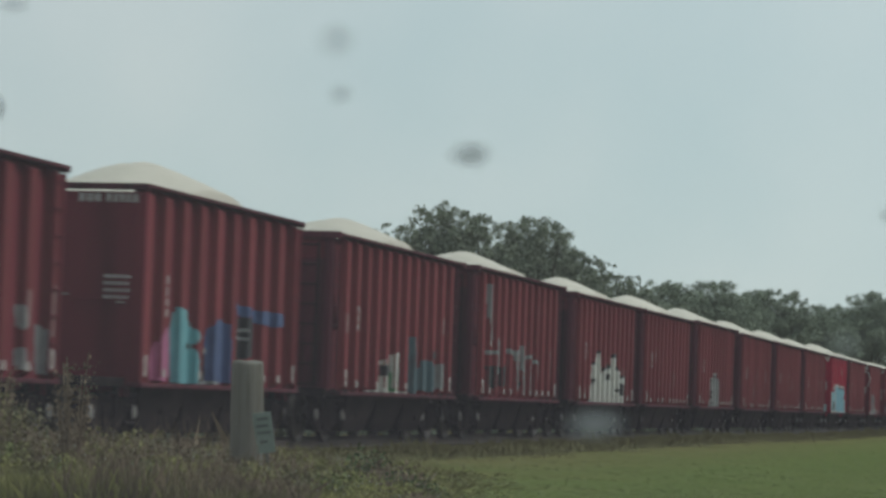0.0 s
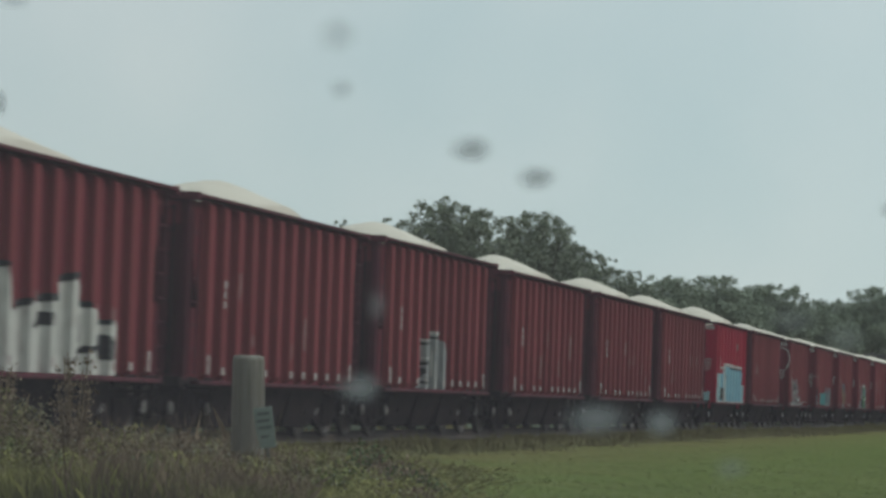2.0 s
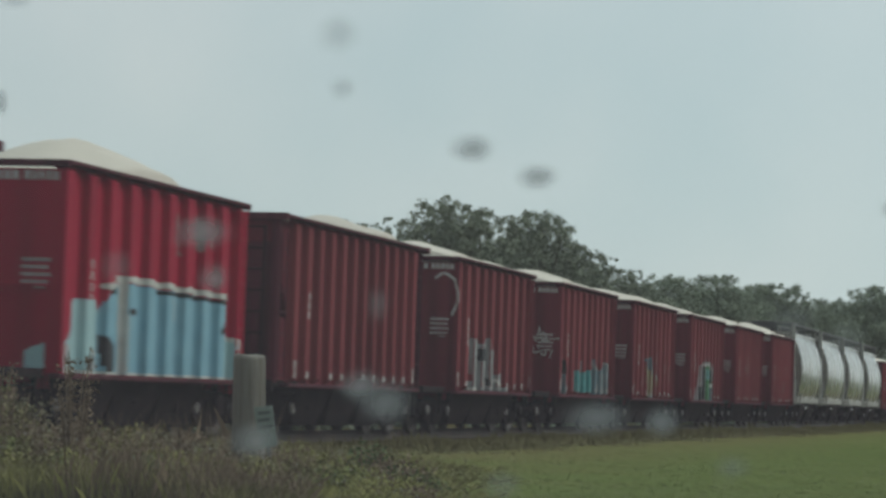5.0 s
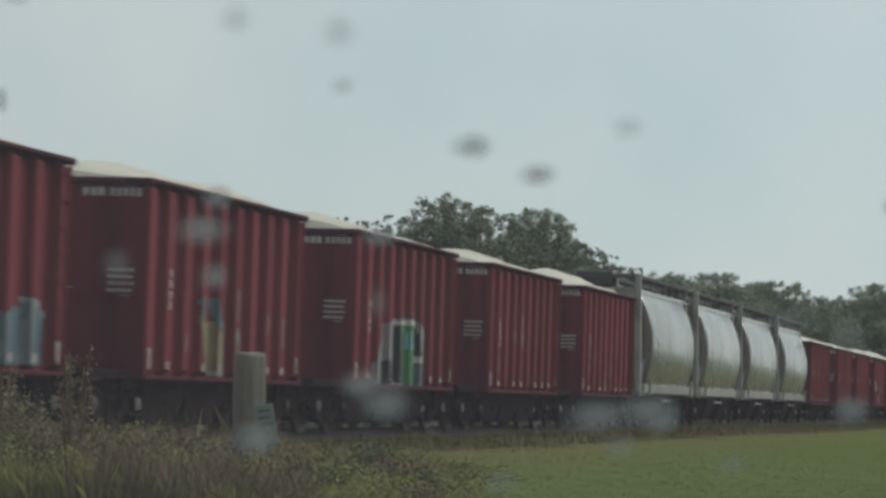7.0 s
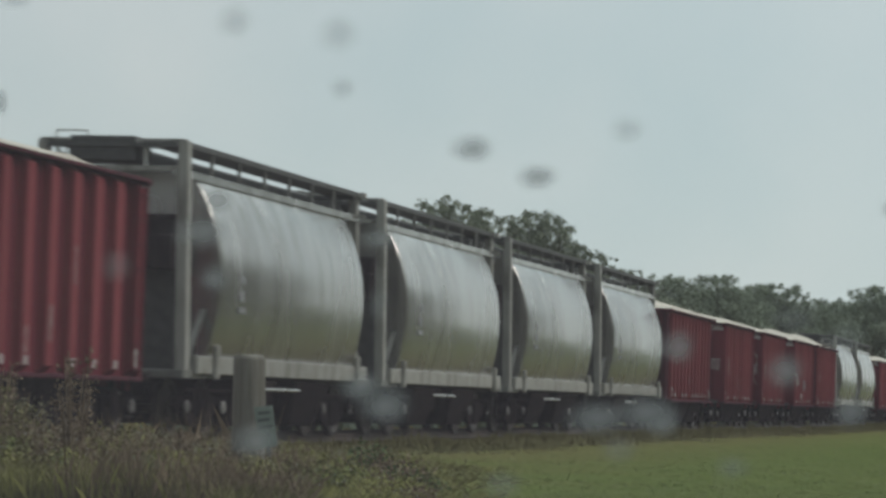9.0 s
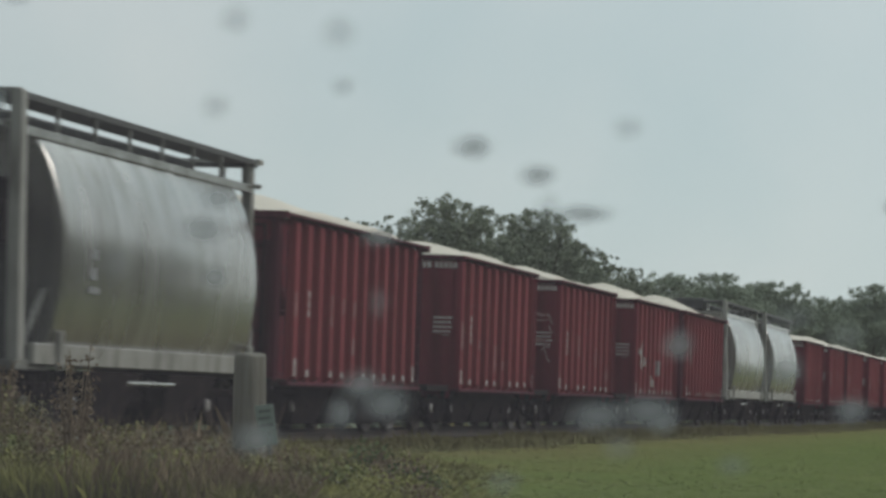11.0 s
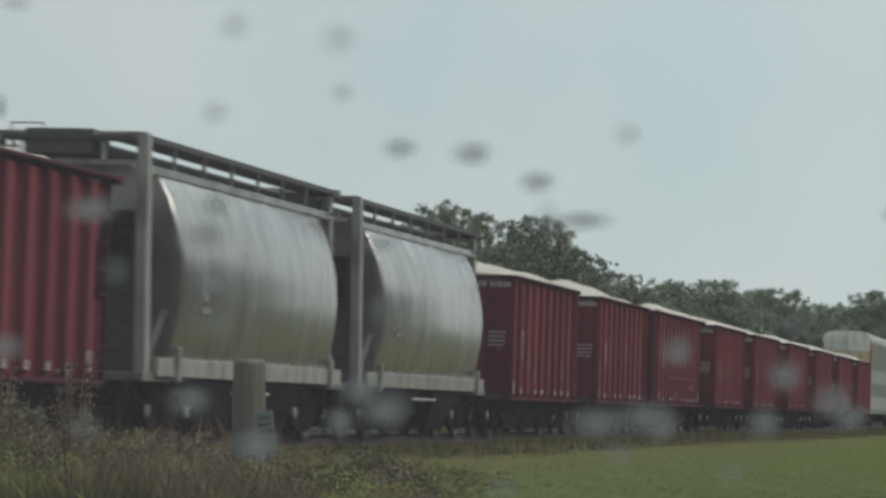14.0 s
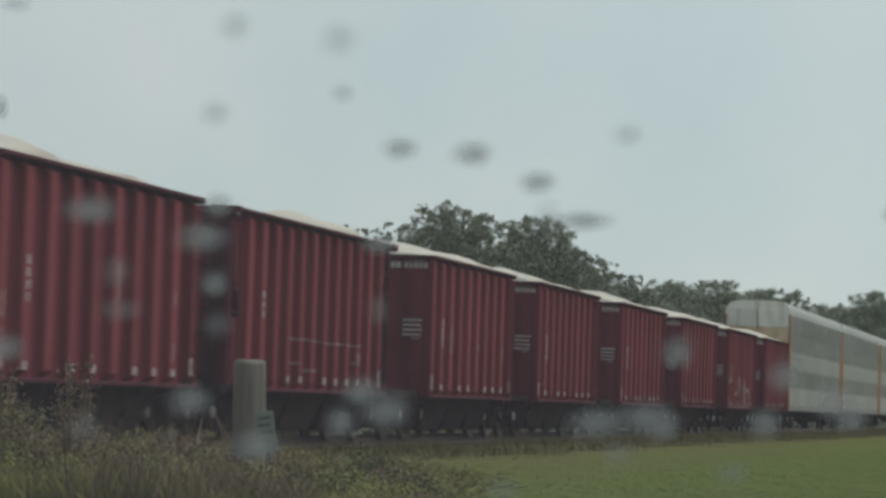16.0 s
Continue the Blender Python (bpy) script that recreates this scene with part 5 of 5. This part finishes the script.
mural(10, (PALE_BLUE, field((-4.66, .78), (-4.66, 1.12), (-3.9, 1.26), (-3.35, 1.86), (-2.4, 1.88), (-2.2, 1.6), (-2.2, .8)), field((3.6, .8), (3.9, 1.45), (4.6, 1.42), (4.66, .8))),
      (SKYBLUE, field((-2.3, .8), (-2.35, 1.6), (-2.14, 2.0), (-1.32, 2.17), (1.35, 2.13), (4.09, 2.1), (4.12, 1.5), (3.8, .8))),
      (BLACK, field((-3.1, .82), (-3.05, 1.0), (-2.65, 1.16), (-2.5, 1.1), (-2.5, .82)), field((-2.2, .82), (-2.3, 1.38), (-1.85, 1.2), (-1.7, .82)), line(0.05, (-2.05, 2.02), (-1.5, 2.1)), line(0.03, (.2, 2.11), (4.0, 2.06)), line(0.05, (-1.2, 1.75), (-.7, 1.74)),
       line(0.06, (3.5, 1.58), (4.05, 1.72))),
      (WHITE, line(0.05, (-2.2, 2.08), (-1.32, 2.24), (1.35, 2.20), (4.05, 2.16)), line(0.035, (-4.6, .79), (4.6, .79)), line(0.06, (-1.35, 2.15), (-1.3, .82)), line(0.04, (4.15, 1.48), (4.55, 1.42), (4.6, .85)), line(0.04, (-2.42, 1.1), (-2.40, .85)), line(0.04, (.9, 2.0), (.95, .85))))
mural(10, (WORN, line(0.04, (1.35, 3.38), (1.42, 2.75)), line(0.05, (2.35, 3.38), (2.42, 2.9)), line(0.04, (3.2, 3.25), (3.25, 2.95))))
mural(12, (GREY, field((-2.9, .79), (-2.2, 1.0), (-2.3, 1.6), (-2.48, 2.04), (-2.1, 2.0), (-1.6, 1.85), (-1.2, 1.9), (-.8, 2.1), (-.34, 2.05), (-.3, 1.8), (.5, 1.66), (.5, 1.45), (-.1, 1.4), (.1, 1.1), (.9, 1.25), (1.2, .9), (2.1, .88), (2.1, .79))),
      (BLACK, field((-1.6, 1.5), (-1.5, 1.75), (-1.0, 1.8), (-.9, 1.5)), line(0.06, (-1.9, 1.2), (-1.8, .95)), line(0.06, (-.6, 1.2), (-.3, .95))), (WHITE, line(0.03, (-2.9, .82), (-1.5, .82)), line(0.05, (.6, 1.05), (.8, .9))))
mural(13, (TEAL, line(0.10, (-3.3, 2.0), (-3.15, .90)), field((-1.1, .92), (-1.1, 1.38), (-.6, 1.4), (-.6, .95)), field((-.05, .92), (-.05, 1.4), (.4, 1.44), (.4, .92)),
                field((1.45, .82), (1.35, 1.6), (1.4, 1.85), (1.5, 1.85), (1.6, 1.55), (2.4, 1.5), (2.7, 1.65), (3.0, 1.5), (3.4, 1.72), (3.6, 1.72), (4.2, 1.55), (4.15, .84))),
      (GREY, line(0.09, (-2.62, 2.05), (-2.46, .85)), line(0.07, (-3.35, 2.25), (-3.32, 1.95)), line(0.04, (1.42, 1.85), (1.52, 1.58), (2.4, 1.52)), line(0.05, (3.3, 1.74), (4.2, 1.55)), line(0.07, (3.45, 1.66), (3.35, .9)), line(0.05, (2.5, 1.5), (2.45, .95)), line(0.05, (-.4, 1.5), (-.45, 2.0))),
      (SEA_GREEN, field((-1.66, .88), (-1.66, 1.42), (-1.2, 1.48), (-1.08, 1.3), (-1.1, .88)), field((-.6, .85), (-.62, 1.40), (-.15, 1.44), (-.08, .86)), field((.38, .88), (.33, 1.48), (.75, 1.52), (.82, .88))),
      (BLACK, line(0.04, (-1.05, 1.27), (-.65, 1.25)), line(0.04, (-.02, 1.3), (.33, 1.28)), line(0.04, (.0, 1.08), (.32, 1.06)), line(0.05, (-3.2, 1.7), (-3.15, 1.4))))
mural(14, (YELLOW, line(0.11, (-1.18, 1.75), (-.9, .88)), field((-.5, .85), (-.5, 1.68), (.0, 1.72), (.12, .85)), line(0.10, (.78, 1.5), (.98, .88))), (TEAL, line(0.08, (-1.22, 2.0), (-1.15, 1.75)), line(0.09, (-.4, 2.02), (-.2, 1.6)), line(0.07, (1.15, 1.5), (1.25, .9))),
      (BLACK, line(0.06, (-.76, 1.85), (-.58, .92)), line(0.07, (.3, 1.65), (.42, .92))), (GREY, line(0.05, (.74, 1.6), (.80, 1.4)), line(0.04, (-.4, .84), (.1, .84))))
mural(15, (GREY, field((-2.27, .78), (-2.23, 1.2), (-1.88, 1.86), (-1.27, 2.06), (-.28, 2.18), (1.42, 2.21), (1.79, 1.99), (1.97, .78))),
      (TEAL, line(0.07, (-.1, 2.2), (.1, 2.4)), line(0.07, (.9, 2.25), (1.0, 2.42)), field((1.2, .80), (1.3, 1.25), (1.75, 1.3), (1.9, .80))),
      (BLACK, field((-.91, 1.98), (-.3, 2.01), (-.12, .80), (-.6, .86), (-.89, 1.22)), field((-1.83, 1.18), (-1.17, 1.3), (-.95, .79), (-2.02, .79)), field((.87, 2.0), (1.49, 2.0), (1.62, 1.44), (1.2, 1.26), (1.3, .79), (1.05, .79))),
      (GREEN, field((-.22, 2.02), (.82, 2.06), (1.0, .79), (-.03, .79))),
      (SKYBLUE, field((.24, 1.90), (.72, 1.92), (.77, 1.55), (.29, 1.54))),
      (WHITE, field((1.25, 1.39), (1.62, 1.42), (1.68, 1.27), (1.3, 1.27)), field((-.91, 1.1), (-.67, 1.07), (-.32, .80), (-.89, .79)), line(0.05, (-.55, 2.08), (1.43, 2.12))))
mural(25, (GREY, field((.3, 2.03), (.9, 1.9), (1.0, 1.7), (.9, 1.45), (.4, 1.5), (.35, 1.75))), (WHITE, line(0.055, (-1.55, 2.03), (-1.42, 1.18)), line(0.055, (-.59, 2.06), (-.36, 1.14)), line(0.05, (-3.1, 2.25), (-3.05, 1.65)), line(0.04, (-2.2, 1.95), (-2.18, 1.75))))
mural(31, (WORN, line(0.022, (-2.0, 1.68), (.26, 1.67)), line(0.022, (.41, 1.65), (3.40, 1.66)), line(0.02, (-2.0, 1.22), (-1.27, 1.24)), line(0.035, (-.59, 1.1), (.22, 1.13)), field((2.79, 1.27), (2.8, 1.5), (3.4, 1.53), (3.45, 1.3))))
mural(36, (WORN, line(0.12, (-3.5, 1.85), (-2.6, 1.8), (-2.5, .9)), line(0.12, (-1.2, 1.3), (-.4, 1.9), (.2, .9)), line(0.12, (1.4, 1.85), (1.5, .85)), line(0.10, (1.5, 1.4), (2.6, 1.5), (2.7, .9)), line(0.04, (-3.6, .80), (2.9, .80))))
end_mural(10, PALE_BLUE, field((1.05, .72), (1.05, 1.10), (1.36, 1.20), (1.36, .72)))
end_mural(12, STENCIL, line(0.03, (1.06, 3.31), (1.19, 3.4), (1.33, 3.4), (1.49, 3.27), (1.58, 2.99), (1.57, 2.74), (1.46, 2.49)))
end_mural(13, STENCIL, line(0.024, (.30, 2.56), (.30, 2.15)), line(0.024, (.36, 2.52), (.37, 2.2), (.6, 2.2)), line(0.024, (.45, 2.46), (.6, 2.4), (.47, 2.3), (.6, 2.22)), line(0.024, (.66, 2.3), (.78, 2.42), (.88, 2.3), (.78, 2.2), (.66, 2.3)), line(0.024, (.9, 2.2), (1.0, 2.56), (1.1, 2.2)),
          line(0.024, (1.12, 2.44), (1.21, 2.32), (1.12, 2.2), (1.26, 2.2)), line(0.016, (1.28, 2.25), (1.56, 2.27)), line(0.022, (.84, 2.05), (.86, 1.9), (1.0, 1.9), (1.0, 2.04)), line(0.022, (1.08, 1.96), (1.2, 1.96), (1.2, 1.83), (1.08, 1.83), (1.08, 1.96)), line(0.022, (1.25, 1.96), (1.37, 1.95), (1.3, 1.76)))
end_mural(24, WORN, line(0.03, (.46, 2.92), (.62, 2.9), (.69, 2.73)), line(0.025, (.46, 2.72), (.6, 2.75)), line(0.03, (.86, 2.95), (1.0, 2.85), (1.22, 2.83)), line(0.03, (1.24, 2.88), (1.32, 2.78), (1.38, 2.6)), line(0.025, (.8, 2.8), (.9, 2.7), (1.25, 2.72)), line(0.03, (.47, 2.5), (.6, 2.5), (.75, 2.3), (.9, 2.23), (1.0, 2.15)),
          line(0.025, (.55, 2.4), (.7, 2.3)), line(0.03, (.85, 2.1), (1.0, 2.2), (1.2, 2.15), (1.25, 2.05), (1.1, 1.9)), line(0.025, (1.3, 2.55), (1.36, 2.4), (1.3, 2.35)), line(0.02, (.45, 2.0), (.5, 1.85), (.6, 1.9)), line(0.025, (1.2, 1.9), (1.27, 1.7), (1.34, 1.6)))
for i, seed, count in ((0, 5, 5), (2, 6, 4), (4, 7, 4), (5, 8, 4), (7, 9, 6), (8, 10, 5), (9, 11, 5), (14, 12, 5), (16, 13, 5), (17, 14, 6), (22, 15, 5), (23, 16, 6), (24, 17, 5), (29, 18, 5), (30, 19, 5), (32, 20, 5)):
    wear(i, seed, count)


# ---- wet windscreen before the eye ----
VIEW = pose(*EYE, 92.925, ROLL, 12.782)
film = bpy.data.materials.new("wet_veiled_glass")
film.use_nodes = True
n, l = film.node_tree.nodes, film.node_tree.links
n.clear()
clear_glass, haze, gloss = n.new("ShaderNodeBsdfTransparent"), n.new("ShaderNodeBsdfTranslucent"), n.new("ShaderNodeBsdfGlossy")
# pale veil of light put into the glass to lift dark tones
haze.inputs["Color"].default_value = (0.64, 0.57, 0.63, 1)
gloss.inputs["Roughness"].default_value = 0.08
m1, m2, out = n.new("ShaderNodeMixShader"), n.new("ShaderNodeMixShader"), n.new("ShaderNodeOutputMaterial")
m1.inputs[0].default_value, m2.inputs[0].default_value = 0.045, 0.004
l.new(clear_glass.outputs[0], m1.inputs[1])
l.new(haze.outputs[0], m1.inputs[2])
l.new(m1.outputs[0], m2.inputs[1])
l.new(gloss.outputs[0], m2.inputs[2])
l.new(m2.outputs[0], out.inputs["Surface"])
pane = solid("windscreen", boxes((-0.75, 0.75, -0.40, 0.40, -0.005, 0.0)), film, "clear rain-spotted car windscreen with a thin film", "windscreen", kind="structure",
             m=VIEW @ pose(0, 0, -0.62))
pane.visible_shadow = False


def wet(name, strength):
    """Water drop out of focus: dull sky light in its middle that thins out to its rim."""
    m = bpy.data.materials.new(name)
    m.use_nodes = True
    n, l = m.node_tree.nodes, m.node_tree.links
    n.clear()
    tc, ln, mr = n.new("ShaderNodeTexCoord"), n.new("ShaderNodeVectorMath"), n.new("ShaderNodeMapRange")
    ln.operation, mr.interpolation_type = "LENGTH", "SMOOTHERSTEP"
    nz, ad = n.new("ShaderNodeTexNoise"), n.new("ShaderNodeMath")
    nz.inputs["Scale"].default_value, nz.inputs["Detail"].default_value = 1.3, 1
    ad.operation = "MULTIPLY_ADD"
    ad.inputs[1].default_value = 0.2
    oi = n.new("ShaderNodeObjectInfo")
    sh = n.new("ShaderNodeVectorMath")
    l.new(tc.outputs["Object"], sh.inputs[0])
    l.new(oi.outputs["Random"], sh.inputs[1])
    l.new(sh.outputs[0], nz.inputs["Vector"])
    l.new(tc.outputs["Object"], ln.inputs[0])
    l.new(nz.outputs["Fac"], ad.inputs[0])
    l.new(ln.outputs["Value"], ad.inputs[2])
    mr.inputs["From Min"].default_value, mr.inputs["From Max"].default_value = 0.0, 1.08
    mr.inputs["To Min"].default_value, mr.inputs["To Max"].default_value = strength, 0.0
    l.new(ad.outputs[0], mr.inputs["Value"])
    tr, tl, df, mx, m2, out = (n.new("ShaderNode" + k) for k in ("BsdfTransparent", "BsdfTranslucent", "BsdfDiffuse", "MixShader", "MixShader", "OutputMaterial"))
    tl.inputs["Color"].default_value = df.inputs["Color"].default_value = (0.44, 0.45, 0.45, 1)
    m2.inputs[0].default_value = 0.4
    l.new(tl.outputs[0], m2.inputs[1])
    l.new(df.outputs[0], m2.inputs[2])
    l.new(mr.outputs["Result"], mx.inputs[0])
    l.new(tr.outputs[0], mx.inputs[1])
    l.new(m2.outputs[0], mx.inputs[2])
    l.new(mx.outputs[0], out.inputs["Surface"])
    return m


def drop_mesh(mat):
    bm = bmesh.new()
    rings = [[bm.verts.new((r * math.cos(a), r * math.sin(a), 0.28 * math.sqrt(max(0.0, 1 - r * r)))) for a in (2 * math.pi * i / 24 for i in range(24))] for r in (1.0, 0.8, 0.5, 0.2)]
    for a, b in zip(rings, rings[1:]):
        for i in range(24):
            bm.faces.new((a[i], a[(i + 1) % 24], b[(i + 1) % 24], b[i]))
    bm.faces.new(rings[-1])
    return finish(bm, "raindrop", mat, smooth=True)


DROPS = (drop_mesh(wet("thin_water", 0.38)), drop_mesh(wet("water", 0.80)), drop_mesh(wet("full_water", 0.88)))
RAIN = []


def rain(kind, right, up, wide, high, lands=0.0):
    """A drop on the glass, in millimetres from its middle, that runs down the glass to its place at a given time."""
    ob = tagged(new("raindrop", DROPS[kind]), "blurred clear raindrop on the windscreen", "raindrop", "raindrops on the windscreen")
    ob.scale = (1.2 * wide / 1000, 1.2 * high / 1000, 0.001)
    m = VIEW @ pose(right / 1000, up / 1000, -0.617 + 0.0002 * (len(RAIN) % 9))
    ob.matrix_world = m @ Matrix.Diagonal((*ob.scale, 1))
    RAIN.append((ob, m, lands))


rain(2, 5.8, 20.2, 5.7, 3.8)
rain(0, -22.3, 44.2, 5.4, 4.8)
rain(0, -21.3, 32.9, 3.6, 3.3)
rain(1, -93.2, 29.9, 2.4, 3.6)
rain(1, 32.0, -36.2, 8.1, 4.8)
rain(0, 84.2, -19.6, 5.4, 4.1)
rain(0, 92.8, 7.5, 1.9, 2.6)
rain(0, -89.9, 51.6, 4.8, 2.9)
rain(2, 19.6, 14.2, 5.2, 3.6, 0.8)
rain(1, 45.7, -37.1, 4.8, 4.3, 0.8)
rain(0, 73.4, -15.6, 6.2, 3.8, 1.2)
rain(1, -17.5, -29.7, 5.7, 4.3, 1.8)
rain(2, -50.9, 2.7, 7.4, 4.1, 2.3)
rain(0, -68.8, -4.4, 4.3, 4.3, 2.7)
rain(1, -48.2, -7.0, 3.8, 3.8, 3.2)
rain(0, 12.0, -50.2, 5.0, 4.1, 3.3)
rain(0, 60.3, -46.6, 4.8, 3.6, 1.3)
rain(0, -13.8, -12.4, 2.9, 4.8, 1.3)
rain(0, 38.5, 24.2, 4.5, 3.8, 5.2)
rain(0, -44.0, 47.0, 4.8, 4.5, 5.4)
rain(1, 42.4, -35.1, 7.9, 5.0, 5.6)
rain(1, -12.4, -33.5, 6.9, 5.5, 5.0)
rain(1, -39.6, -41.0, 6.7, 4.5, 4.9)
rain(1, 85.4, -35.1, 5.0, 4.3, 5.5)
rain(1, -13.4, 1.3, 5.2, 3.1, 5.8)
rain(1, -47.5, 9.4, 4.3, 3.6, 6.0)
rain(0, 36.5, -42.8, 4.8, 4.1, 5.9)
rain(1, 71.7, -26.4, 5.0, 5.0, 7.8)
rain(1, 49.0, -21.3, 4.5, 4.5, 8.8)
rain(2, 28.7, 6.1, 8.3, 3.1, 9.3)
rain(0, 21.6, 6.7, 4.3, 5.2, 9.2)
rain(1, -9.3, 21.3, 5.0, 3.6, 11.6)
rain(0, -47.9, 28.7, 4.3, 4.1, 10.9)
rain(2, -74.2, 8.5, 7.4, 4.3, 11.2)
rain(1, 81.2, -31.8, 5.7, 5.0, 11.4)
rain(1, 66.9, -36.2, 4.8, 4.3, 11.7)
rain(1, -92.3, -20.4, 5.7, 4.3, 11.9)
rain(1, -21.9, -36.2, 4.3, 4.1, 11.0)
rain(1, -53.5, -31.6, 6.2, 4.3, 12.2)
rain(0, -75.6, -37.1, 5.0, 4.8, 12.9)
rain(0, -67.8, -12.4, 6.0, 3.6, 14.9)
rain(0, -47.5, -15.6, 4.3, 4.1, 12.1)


def motions():
    """The train runs past at an even pace."""
    for ob, y in MOVING:
        walk(ob, [(t, pose(TRACK_X, y - SPEED * t, CAR_Z)) for t in (0.0, 8.0, 16.0)])
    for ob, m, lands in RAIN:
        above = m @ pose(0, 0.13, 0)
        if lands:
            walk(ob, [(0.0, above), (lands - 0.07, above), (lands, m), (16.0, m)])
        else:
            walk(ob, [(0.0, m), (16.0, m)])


motions()
